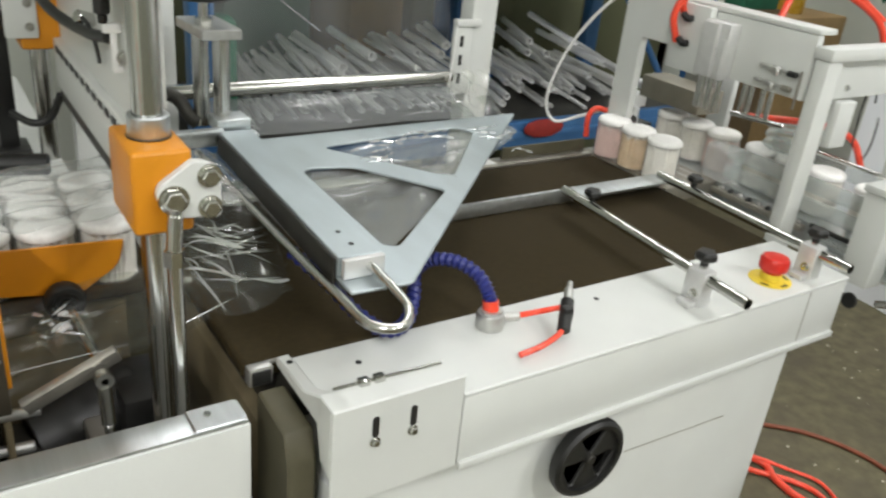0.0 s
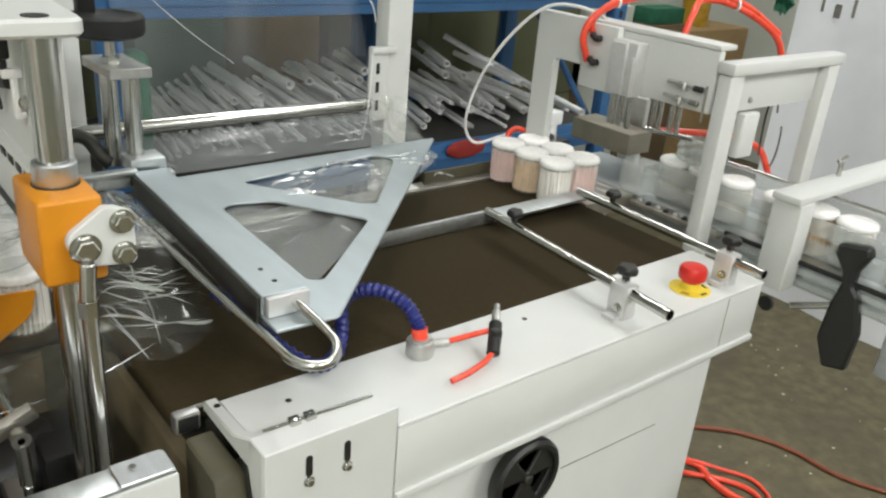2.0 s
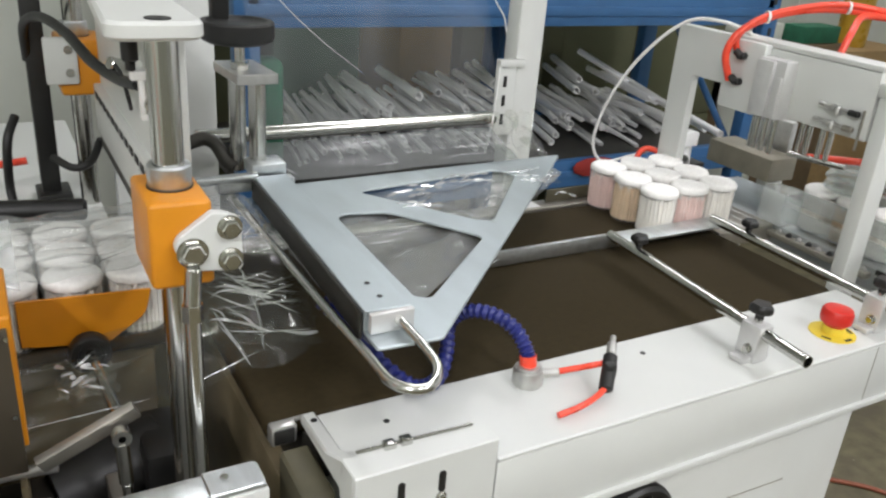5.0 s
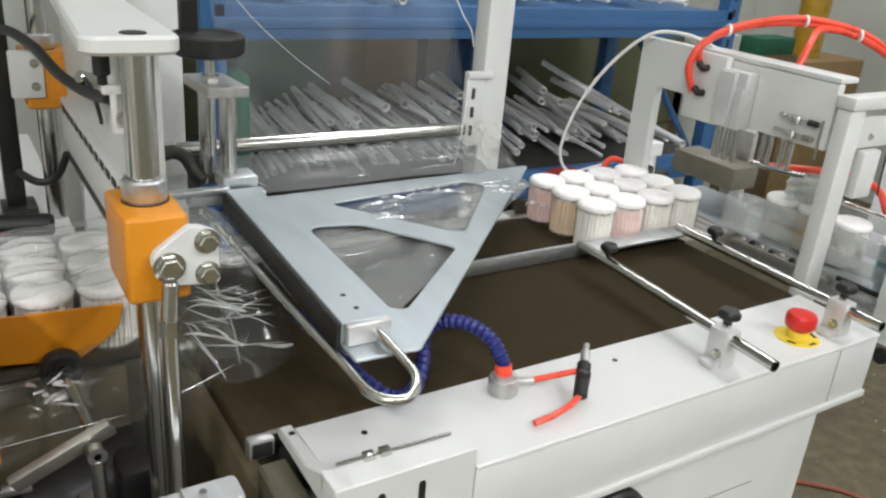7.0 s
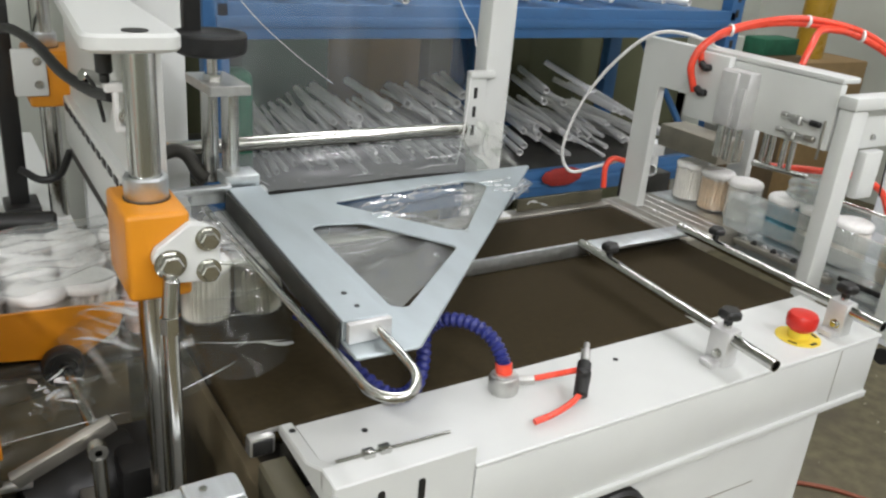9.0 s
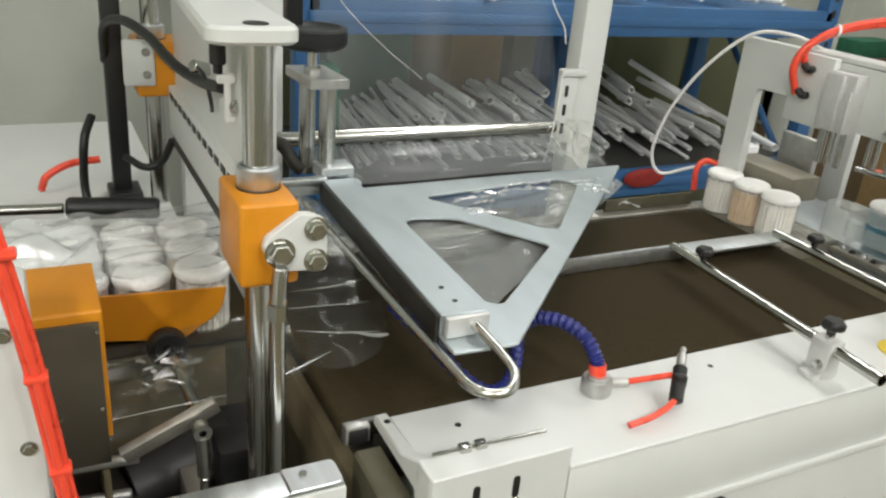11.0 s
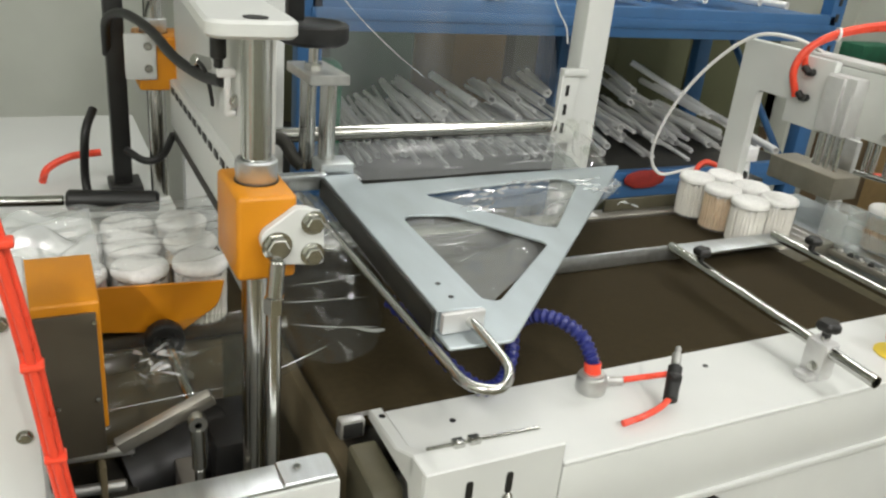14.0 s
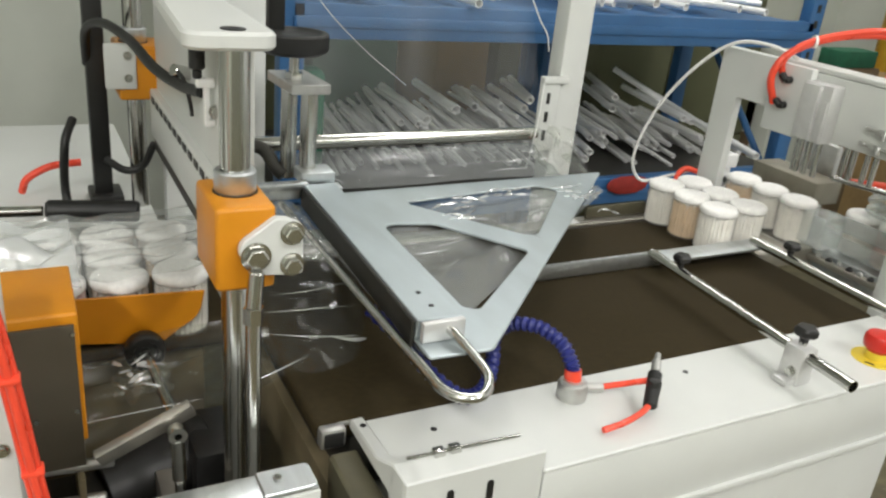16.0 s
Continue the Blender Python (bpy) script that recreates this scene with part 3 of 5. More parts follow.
part("handwheel", lathe([(0, -0.003), (0.02, -0.003), (0.040, -0.001), (0.048, 0.003), (0.0505, 0.007), (0.0505, 0.026), (0.0485, 0.0285), (0.042, 0.029), (0.038, 0.026), (0.014, 0.024), (0, 0.024)], 48, Matrix.Translation((0.434, 1.240, 1.143))), BLACK, stand, "black round handwheel")
part("mast", box(0.408, 0.432, 1.27, 1.29, 1.166, 1.60, 0.003), BLACK, stand)

# film roller with its post
roller = thing("film_roller", (0.65, 1.35, 0.97), "polished steel film roller between post and clamp", "roller")
part("tube", rod((0.395, 1.35, 0.978), (0.94, 1.35, 0.978), 0.0122), STEEL, roller)
post = thing("film_post", (1.0, 1.36, 0), "tall cream steel post carrying the film roller", "post")
part("upright", box(0.978, 1.034, 1.352, 1.395, 0.0, 1.75, 0.004), CREAM, post)
part("bracket", join(box(0.938, 0.9775, 1.345, 1.356, 0.945, 1.085, 0.002), box(0.938, 0.992, 1.340, 1.3515, 1.072, 1.085, 0.002)), CREAM, post)
for sz in (0.965, 1.0, 1.035):
    part("slot", box(0.950, 0.957, 1.343, 1.346, sz, sz + 0.020, 0.001), BLACK, post)
part("cord", sweep([(0.932, 1.333, 1.075), (0.929, 1.331, 1.02), (0.925, 1.333, 0.96), (0.918, 1.335, 0.915)], 0.0015, 6), WHITE, post)

# film: the hanging web, the run below the roller and the tunnel round the packs
film = thing("film_web", (0.72, 1.35, 0.95), "clear shrink film running from the roller to the seal", "plastic film")
web = part("hanging_sheet", film_sheet(lambda u, v: (0.50 + 0.46 * u, 1.364 + 0.25 * v + wob(u, v, 0, 3, 0.008), 0.987 + 0.62 * v), 40, 30), HAZY, film)
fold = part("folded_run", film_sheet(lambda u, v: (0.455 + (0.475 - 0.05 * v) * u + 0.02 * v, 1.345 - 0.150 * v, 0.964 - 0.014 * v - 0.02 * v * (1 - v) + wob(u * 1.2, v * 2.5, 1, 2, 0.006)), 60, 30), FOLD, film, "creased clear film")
tuft = part("crumpled_end", film_sheet(lambda u, v: (0.90 + 0.09 * u + wob(u, v, 2, 4, 0.03), 1.19 + 0.13 * v + wob(u, v, 3, 4, 0.02), 0.90 + 0.09 * v + wob(u, v, 4, 5, 0.03)), 30, 30), CRINKLE, film, "crumpled clear film")
under = part("former_run", film_sheet(lambda u, v: (0.42 + 0.53 * u, 0.74 + 0.44 * v + 0.40 * u * (1 - v), 0.936 + wob(u, v, 5, 7, 0.008)), 50, 40), FILM, film)
tunnel = part("pack_tunnel", film_sheet(lambda u, v: (-0.10 + 0.52 * u, 0.985 + 0.195 * v + wob(u, v, 6, 9, 0.012), 0.937 + 0.012 * u + wob(u, v, 7, 11, 0.010) - 0.03 * max(0, u - 0.72)), 70, 40), WRAP, film, "wrinkled clear film")
gather = part("gathered_film", film_sheet(lambda u, v: (-0.22 + 0.345 * u, 0.985 + 0.175 * v + wob(u, v, 26, 6, 0.02), 0.943 + 0.012 * math.sin(9 * v + 4 * u) + wob(u, v, 27, 7, 0.02)), 60, 40), MILKY, film, "bunched milky film")
drape = thing("film_drape", (0.36, 0.92, 0.85), "smooth clear film lip curling down by the seal line", "plastic film")


def lip(u, v):
    """The film tube's lower lip: it leaves the former and curls to a rounded front edge."""
    reach = 0.165 * (1 - 0.55 * abs(2 * u - 1.05) ** 2.4)
    return (0.285 + 0.165 * u - 0.02 * v * u, 1.0 - reach * v, 0.937 - 0.072 * v * v * (1 - 0.25 * u) + wob(u * 0.6, v * 3, 8, 4, 0.006))


part("sheet", film_sheet(lip, 60, 40), LIP, drape)

part("lower_sheet", film_sheet(lambda u, v: (0.02 + 0.30 * u + wob(u, v, 18, 3, 0.010), 0.982 - 0.15 * v + 0.04 * u * v + wob(u, v, 19, 4, 0.010), 0.848 - 0.03 * v + 0.03 * u + wob(u * 0.7, v * 2, 20, 5, 0.014)), 50, 40), LIP, drape)
part("crumple", film_sheet(lambda u, v: (0.145 + 0.06 * u + wob(u, v, 41, 4, 0.012), 0.945 - 0.05 * v + wob(u, v, 42, 5, 0.012), 0.846 + wob(u, v, 43, 6, 0.016)), 26, 22), CRINKLE, drape, "shiny crumpled film")


def blade(parent, root, tip, w, sag, seed, mat):
    """A narrow film crease, drawn out straight and creased along its middle; its milky white paints the highlight."""
    r = random.Random(seed)
    mid = (root + tip) / 2 + Vector((r.uniform(-0.004, 0.004), r.uniform(-0.004, 0.004), sag))
    pts = curve_points([root, mid, tip], 6)
    side = (tip - root).cross(Vector((0, 0, 1))).normalized()
    lift = Vector((0, 0, 1))
    shape = lambda u: 0.25 + 0.75 * (1 - abs(2 * u - 1.2) ** 2) if u < 0.98 else 0.15
    return part("crease", film_sheet(lambda u, v: tuple(pts[min(12, int(round(u * 12)))] + side * w * shape(u) * (v - 0.5) * 2 + lift * (w * 0.9 * (1 - abs(2 * v - 1)) * shape(u))), 12, 4), mat, parent)


# white strips for the glints along the lip, the third a wide spear
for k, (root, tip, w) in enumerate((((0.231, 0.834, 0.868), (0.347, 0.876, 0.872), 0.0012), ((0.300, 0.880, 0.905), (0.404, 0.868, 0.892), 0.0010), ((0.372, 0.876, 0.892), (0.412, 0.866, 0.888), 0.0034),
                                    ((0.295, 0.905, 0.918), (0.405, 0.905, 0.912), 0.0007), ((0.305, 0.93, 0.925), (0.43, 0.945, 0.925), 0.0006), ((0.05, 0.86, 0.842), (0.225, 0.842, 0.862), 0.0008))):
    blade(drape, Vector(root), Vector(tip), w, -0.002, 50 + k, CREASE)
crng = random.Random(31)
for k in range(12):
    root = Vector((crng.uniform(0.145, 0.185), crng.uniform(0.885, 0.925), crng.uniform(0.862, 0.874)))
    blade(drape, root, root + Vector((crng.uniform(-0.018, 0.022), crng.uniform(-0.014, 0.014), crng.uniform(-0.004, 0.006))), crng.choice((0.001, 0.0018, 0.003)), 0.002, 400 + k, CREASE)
srng = random.Random(11)
tailend = thing("sealed_film_tail", (0, 0, 0), "fan of sharp shiny film creases at a sealed end", "plastic film")
part("sheet", film_sheet(lambda u, v: (0.29 + (0.06 + 0.07 * v) * u + wob(u, v, 51, 6, 0.010), 0.985 - 0.125 * v * (0.65 + 0.35 * u) + wob(u, v, 52, 6, 0.012), 0.930 - 0.055 * v + wob(u, v, 53, 7, 0.010)), 44, 34), LIP, tailend)
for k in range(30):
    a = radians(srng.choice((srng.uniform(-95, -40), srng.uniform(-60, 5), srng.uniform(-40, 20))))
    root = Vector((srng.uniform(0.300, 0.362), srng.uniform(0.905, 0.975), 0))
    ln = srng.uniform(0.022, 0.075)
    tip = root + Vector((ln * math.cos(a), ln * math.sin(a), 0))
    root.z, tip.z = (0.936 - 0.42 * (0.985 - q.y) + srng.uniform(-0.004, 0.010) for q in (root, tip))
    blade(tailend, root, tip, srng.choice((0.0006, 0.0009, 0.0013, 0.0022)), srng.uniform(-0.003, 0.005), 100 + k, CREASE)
# white streaks painting the glints on the film seen through the cut-outs
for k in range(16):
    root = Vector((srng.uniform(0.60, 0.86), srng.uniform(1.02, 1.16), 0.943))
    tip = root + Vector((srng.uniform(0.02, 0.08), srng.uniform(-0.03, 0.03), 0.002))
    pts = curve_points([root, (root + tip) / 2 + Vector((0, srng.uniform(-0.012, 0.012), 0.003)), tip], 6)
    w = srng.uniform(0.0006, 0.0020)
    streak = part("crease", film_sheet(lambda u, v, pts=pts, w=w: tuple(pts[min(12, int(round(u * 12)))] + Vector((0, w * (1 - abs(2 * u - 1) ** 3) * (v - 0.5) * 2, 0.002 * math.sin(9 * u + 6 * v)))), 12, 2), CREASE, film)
    streak.visible_shadow = False
blade(film, Vector((0.478, 1.335, 0.968)), Vector((0.512, 1.215, 0.951)), 0.0022, -0.004, 90, CREASE)
frng = random.Random(5)
for k in range(18):                                            # loose creases across the run to the former, white as painted highlights
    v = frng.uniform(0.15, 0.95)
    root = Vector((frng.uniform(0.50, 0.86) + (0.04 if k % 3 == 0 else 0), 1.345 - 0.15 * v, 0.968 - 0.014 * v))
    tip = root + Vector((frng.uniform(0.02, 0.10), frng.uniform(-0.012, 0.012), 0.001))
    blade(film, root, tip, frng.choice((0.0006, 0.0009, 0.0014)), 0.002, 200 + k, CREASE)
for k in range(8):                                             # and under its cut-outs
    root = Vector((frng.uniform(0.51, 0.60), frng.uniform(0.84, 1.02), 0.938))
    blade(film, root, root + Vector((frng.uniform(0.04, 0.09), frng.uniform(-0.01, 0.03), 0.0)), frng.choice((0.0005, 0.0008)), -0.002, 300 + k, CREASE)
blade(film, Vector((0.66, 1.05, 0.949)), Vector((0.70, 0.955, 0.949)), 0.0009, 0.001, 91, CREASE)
for ob in (*film.children, *drape.children, *tailend.children):
    ob.visible_shadow = False

# ---- the sealing head ----
sealer = thing("sealing_head", (0.245, 1.1, 0), "cream and orange film sealing head on steel columns", "sealing machine")
for cx, cy in ((0.256, 0.836), (0.247, 1.44)):
    part("column", rod((cx, cy, 0.30), (cx, cy, 1.222), 0.0138, 32), STEEL, sealer)
part("arm", slab(rounded([(0.208, 0.812), (0.290, 0.812), (0.304, 1.60), (0.262, 1.60)], [0.018, 0.018, 0, 0]), 1.2205, 1.2365, bev=0.003), CREAM, sealer)
part("socket", lathe([(0, 0), (0.011, 0), (0.011, 0.0008), (0, 0.0008)], 24, Matrix.Translation((0.2535, 0.830, 1.2367))), BLACK, sealer)
for cx, cy, x0, x1, z0, z1 in ((0.256, 0.836, 0.2275, 0.2825, 1.006, 1.088), (0.247, 1.44, 0.219, 0.288, 1.040, 1.120)):
    blk = part("slide_block", box(x0, x1, cy - 0.046, cy + 0.042, z0, z1, 0.005, 3), ORANGE, sealer, "orange painted slide block")
    part("bushing", lathe([(0.0145, 0), (0.0185, 0), (0.0195, 0.0015), (0.0195, 0.020), (0.0182, 0.0215), (0.0145, 0.0215), (0.0145, 0)], 32, Matrix.Translation((cx, cy, z1))), BRUSHED, blk)
    part("seat_ring", lathe([(0, 0), (0.0208, 0), (0.0208, 0.0008), (0, 0.0008)], 32, Matrix.Translation((cx, cy, z1))), DARK, blk)
lug = part("lug", slab(rounded([(0.256, 1.026), (0.302, 1.021), (0.3055, 1.025), (0.3045, 1.071), (0.290, 1.078), (0.279, 1.0795), (0.2425, 1.054)], [0.016, 0.004, 0.004, 0.006, 0.006, 0.006, 0.014]), 0, 0.010, m=Matrix.Translation((0, 0.789, 0)) @ UPRIGHT), CREAM, sealer)
for bx, bz, r in ((0.294, 1.0643, 0.0085), (0.294, 1.0334, 0.0085), (0.2607, 1.0442, 0.0105)):
    part("bolt", bolt((bx, 0.779, bz), (0, -1, 0), r, 0.008), STEEL, lug)
link = part("link_rod", join(rod((0.255, 0.765, 0.45), (0.255, 0.765, 0.99), 0.0072), lathe([(0, 0), (0.0095, 0), (0.0095, 0.016), (0, 0.016)], 6, Matrix.Translation((0.255, 0.765, 0.985))), rod((0.255, 0.765, 1.0), (0.2585, 0.768, 1.035), 0.0075)), STEEL, sealer)
part("web_plate", box(0.272, 0.286, 0.88, 1.40, 1.045, 1.217, 0.002), CREAM, sealer)
jaw = part("jaw_beam", box(0.262, 0.290, 0.878, 1.40, 0.985, 1.058, 0.003), CREAM, sealer)
for k in range(14):
    sy = 0.90 + 0.035 * k
    part("slot", box(0.2605, 0.264, sy, sy + 0.022, 1.042, 1.051, 0.0005), BLACK, jaw)
part("seal_bar", box(0.266, 0.284, 0.88, 1.40, 0.962, 0.986, 0.002), DARK, sealer)
part("cylinder_block", box(0.200, 0.244, 1.388, 1.399, 1.058, 1.125, 0.003), CREAM, sealer)
for bz2 in (1.075, 1.108):
    part("cover_screw", bolt((0.232, 1.388, bz2), (0, -1, 0), 0.0045, 0.003), STEEL, sealer)
part("rear_panel", box(0.292, 0.46, 1.47, 1.50, 0.60, 1.30, 0.003), CREAM, sealer)
cable = thing("black_cable", (0.2, 1.3, 1.1), "black corrugated cable looped along the sealing head", "cable")
part("sleeve", sweep([(0.182, 1.47, 1.08), (0.182, 1.44, 1.135), (0.200, 1.38, 1.155), (0.222, 1.28, 1.150), (0.238, 1.18, 1.133), (0.256, 1.10, 1.128), (0.268, 1.04, 1.134)], 0.0068), BLACK, cable)
part("loop", sweep([(0.155, 1.45, 1.0), (0.14, 1.42, 0.97), (0.135, 1.42, 0.90), (0.14, 1.40, 0.86)], 0.0065), BLACK, cable)
part("tail", sweep([(0.20, 1.46, 0.93), (0.225, 1.43, 0.92), (0.25, 1.42, 0.93), (0.265, 1.40, 0.97)], 0.006), BLACK, cable)
tail = thing("wire_clip", (0.2, 0.97, 1.16), "small black sensor wire with steel fitting", "sensor")
part("fitting", rod((0.272, 1.13, 1.135), (0.25, 1.12, 1.142), 0.008), STEEL, tail)
part("wire", sweep([(0.255, 1.12, 1.142), (0.258, 1.085, 1.135), (0.262, 1.075, 1.11), (0.266, 1.09, 1.095)], 0.0025, 8), BLACK, tail)
plug = thing("proximity_sensor", (0.262, 1.0, 1.15), "black sensor plug in a small white bracket", "sensor")
part("plug", join(rod((0.2535, 0.99, 1.170), (0.2535, 0.99, 1.222), 0.0085), rod((0.2535, 0.99, 1.160), (0.2535, 0.99, 1.170), 0.005)), BLACK, plug)
part("bracket", join(box(0.252, 0.2715, 0.986, 0.996, 1.150, 1.160, 0.002), box(0.260, 0.266, 0.986, 0.996, 1.112, 1.152, 0.002), box(0.260, 0.2715, 0.986, 0.996, 1.108, 1.115, 0.002)), WHITE, plug)
part("screw", bolt((0.2715, 0.986, 1.125), (0, -1, 0), 0.006, 0.005), STEEL, plug)
prof = thing("black_profile", (0.19, 1.52, 0.86), "black upright profile with a foot and grip", "post")
part("upright", box(0.180, 0.208, 1.46, 1.488, 0.86, 1.40, 0.003), BLACK, prof)
part("foot", box(0.172, 0.222, 1.44, 1.505, 0.858, 0.874, 0.003), BLACK, prof)
grip = thing("lever_grip", (0.16, 1.30, 0.89), "black cylindrical grip on a polished lever", "lever")
part("grip", rod((0.103, 1.30, 0.909), (0.225, 1.28, 0.906), 0.0155, 28, 0.004), BLACK, grip)
part("lever", rod((-0.25, 1.345, 0.908), (0.10, 1.30, 0.909), 0.0075), STEEL, grip)
housing = thing("white_housing", (0.0, 1.6, 0), "cream painted sheet steel machine housing", "machine housing")
part("body", box(-0.9, 0.262, 1.36, 1.95, 0.0, 0.858, 0.004), CREAM, housing)
part("tube", sweep([(0.075, 1.50, 0.87), (0.085, 1.49, 0.895), (0.12, 1.50, 0.91), (0.165, 1.50, 0.915)], 0.006), REDHOSE, housing, "red air tube")

# ---- the outfeed ----
outfeed = thing("outfeed_belt", (-0.1, 1.1, 0), "low outfeed conveyor with a dark belt", "conveyor")
part("belt", box(-0.75, 0.300, 1.0, 1.26, TOP - 0.022, TOP - 0.002, 0.008, 3), BELT, outfeed)
part("frame", box(-0.75, 0.26, 1.02, 1.25, 0.30, TOP - 0.024, 0.003), PITGREY, outfeed)
guard = thing("pack_guard", (0.19, 0.988, 0.85), "orange painted side guard with a black roller", "guard")
part("plate", slab(rounded([(0.118, 0.862), (0.205, 0.850), (0.250, 0.880), (0.257, 0.912), (0.118, 0.919)], [0, 0.02, 0.03, 0.002, 0]), 0, 0.003, m=Matrix.Translation((0, 0.992, 0)) @ UPRIGHT), ORANGE, guard)
part("roller", lathe([(0.006, 0), (0.021, 0), (0.022, 0.003), (0.022, 0.016), (0.020, 0.019), (0.014, 0.019), (0.012, 0.015), (0.006, 0.015), (0.006, 0)], 32, Matrix.Translation((0.184, 0.975, 0.857)) @ pose(0, 0, 0, 90)), BLACK, guard)
part("axle", rod((0.184, 0.97, 0.857), (0.197, 0.845, 0.835), 0.0062), STEEL, guard)
cover = thing("motor_cover", (0.04, 0.89, 0.84), "orange topped cover with a dark steel front", "cover")
part("top", slab(rounded([(0.838, 0.84), (0.948, 0.84), (0.948, 0.98), (0.838, 0.98)], 0.004), -0.05, 0.113, m=ENDON), ORANGE, cover)
part("front", box(-0.048, 0.109, 0.833, 0.8375, 0.815, 0.970, 0.001), BROWNSTEEL, cover)
for sx, sz in ((0.070, 0.875), (0.105, 0.88), (0.107, 0.962)):
    part("screw", bolt((sx, 0.833, sz), (0, -1, 0), 0.0025, 0.002, False), STEEL, cover)
bed = thing("machine_bed", (0.0, 0.70, 0), "cream machine bed with a polished steel top strip", "machine frame")
part("beam", box(-0.7, 0.298, 0.684, 0.722, 0.30, 0.846, 0.003), CREAM, bed)
part("top_strip", box(-0.7, 0.296, 0.686, 0.721, 0.846, 0.850, 0.0015), BRUSHED, bed)
part("cap", slab(rounded([(0.245, 0.686), (0.296, 0.686), (0.296, 0.721), (0.245, 0.721)], [0, 0.006, 0.006, 0]), 0.850, 0.8525), BRUSHED, bed)
part("screw", bolt((0.262, 0.705, 0.8525), (0, 0, 1), 0.0042, 0.002, False), STEEL, bed)
part("cross_beam", box(-0.7, 0.33, 0.735, 0.765, 0.60, 0.66, 0.003), CREAM, bed)
part("pan", box(-0.7, 0.33, 0.723, 1.0, 0.40, 0.42, 0.002), OILY, bed)
linkage = thing("drive_linkage", (0.17, 0.86, 0.7), "steel drive linkage with rod ends and a flat lever", "linkage")
part("lever", moved(box(-0.048, 0.050, -0.005, 0.005, -0.0095, 0.0095, 0.0015), Matrix.Translation((0.162, 0.815, 0.852)) @ pose(0, 0, 0, 20, -24, 0)), DARKALLOY, linkage)
part("rod_end", join(rod((0.191, 0.80, 0.80), (0.190, 0.80, 0.85), 0.007), lathe([(0.0035, -0.006), (0.009, -0.006), (0.009, 0.006), (0.0035, 0.006), (0.0035, -0.006)], 20, Matrix.Translation((0.190, 0.80, 0.855)) @ pose(0, 0, 0, 90))), STEEL, linkage)
part("rod", rod((0.195, 0.80, 0.60), (0.191, 0.80, 0.80), 0.005), STEEL, linkage)
part("motor", join(rod((0.13, 0.93, 0.70), (0.25, 0.95, 0.72), 0.045), box(0.22, 0.29, 0.88, 0.98, 0.66, 0.76, 0.01)), BLACK, linkage)
part("bracket", join(box(0.06, 0.30, 0.79, 0.80, 0.52, 0.60, 0.002), box(0.18, 0.20, 0.78, 0.90, 0.42, 0.74, 0.002)), DARKALLOY, linkage)
clutter = thing("valve_block", (0.17, 0.90, 0.55), "grey valve block with rods below the outfeed", "valve block")
part("body", box(0.05, 0.14, 0.86, 0.95, 0.56, 0.72, 0.004), DARK, clutter)
part("upper_rod", rod((-0.10, 0.87, 0.80), (0.135, 0.845, 0.805), 0.006), ALLOY, clutter)
part("lower_rod", rod((-0.10, 0.86, 0.765), (0.125, 0.835, 0.77), 0.006), ALLOY, clutter)
part("side_plate", box(0.10, 0.107, 0.83, 0.97, 0.50, 0.80, 0.002), PITGREY, clutter)
part("stand", box(0.08, 0.12, 0.88, 0.92, 0.42, 0.56, 0.002), DARK, clutter)
part("cable", sweep([(0.30, 0.86, 0.66), (0.31, 0.82, 0.70), (0.33, 0.79, 0.66), (0.345, 0.77, 0.62)], 0.003, 8), BLACK, clutter)
panel = thing("control_panel", (-0.1, 0.8, 0.85), "cream painted control box with cross-head screws", "control box")
part("body", box(-0.45, 0.056, 0.735, 0.832, 0.52, 1.035, 0.004), CREAM, panel)
for sx, sz in ((0.038, 1.022), (0.045, 0.918)):
    part("screw", bolt((sx, 0.735, sz), (0, -1, 0), 0.0048, 0.003), STEEL, panel)
tubes = thing("air_tube_bundle", (0.05, 0.71, 0.85), "bundle of red air tubes held by ties", "air tubes")
for dx, dy in ((-0.0032, 0), (0.0010, -0.0045), (0.0048, 0.0)):
    part("tube", sweep([(-0.06 + dx, 0.74 + dy, 1.36), (-0.002 + dx, 0.722 + dy, 1.24), (0.031 + dx, 0.714 + dy, 1.16), (0.053 + dx, 0.708 + dy, 1.03), (0.066 + dx, 0.706 + dy, 0.90), (0.072 + dx, 0.704 + dy, 0.855)], 0.0036), REDHOSE, tubes)

for tz in (1.10, 1.0, 0.915):
    part("tie", box(0.0665 - 0.10 * (tz - 0.9) - 0.0075, 0.0665 - 0.10 * (tz - 0.9) + 0.0095, 0.6975, 0.7125, tz - 0.0028, tz + 0.0028, 0.002), REDHOSE, tubes, "red cable tie")

# ---- the feed gate ----
gate = thing("feed_gate", (1.4, 1.0, TOP), "cream painted gate frame over the feed lane", "gate frame")
for lx in (1.240, 1.545):
    part("front_leg", box(lx, lx + 0.038, 0.788, 0.813, TOP - 0.05, 1.128, 0.003), CREAM, gate)
part("front_top", box(1.238, 1.588, 0.785, 0.8165, 1.1282, 1.148, 0.003), CREAM, gate)
part("front_panel", box(1.279, 1.544, 0.806, 0.812, 1.062, 1.128, 0.002), CREAM, gate)
part("beam", box(1.2405, 1.256, 0.8175, 1.0995, 1.060, 1.1615, 0.003), CREAM, gate)
part("beam_top", box(1.2405, 1.285, 0.8175, 1.0995, 1.162, 1.1705, 0.002), CREAM, gate)
part("back_leg", box(1.545, 1.563, 1.172, 1.224, 0.80, 1.05, 0.003), CREAM, gate)
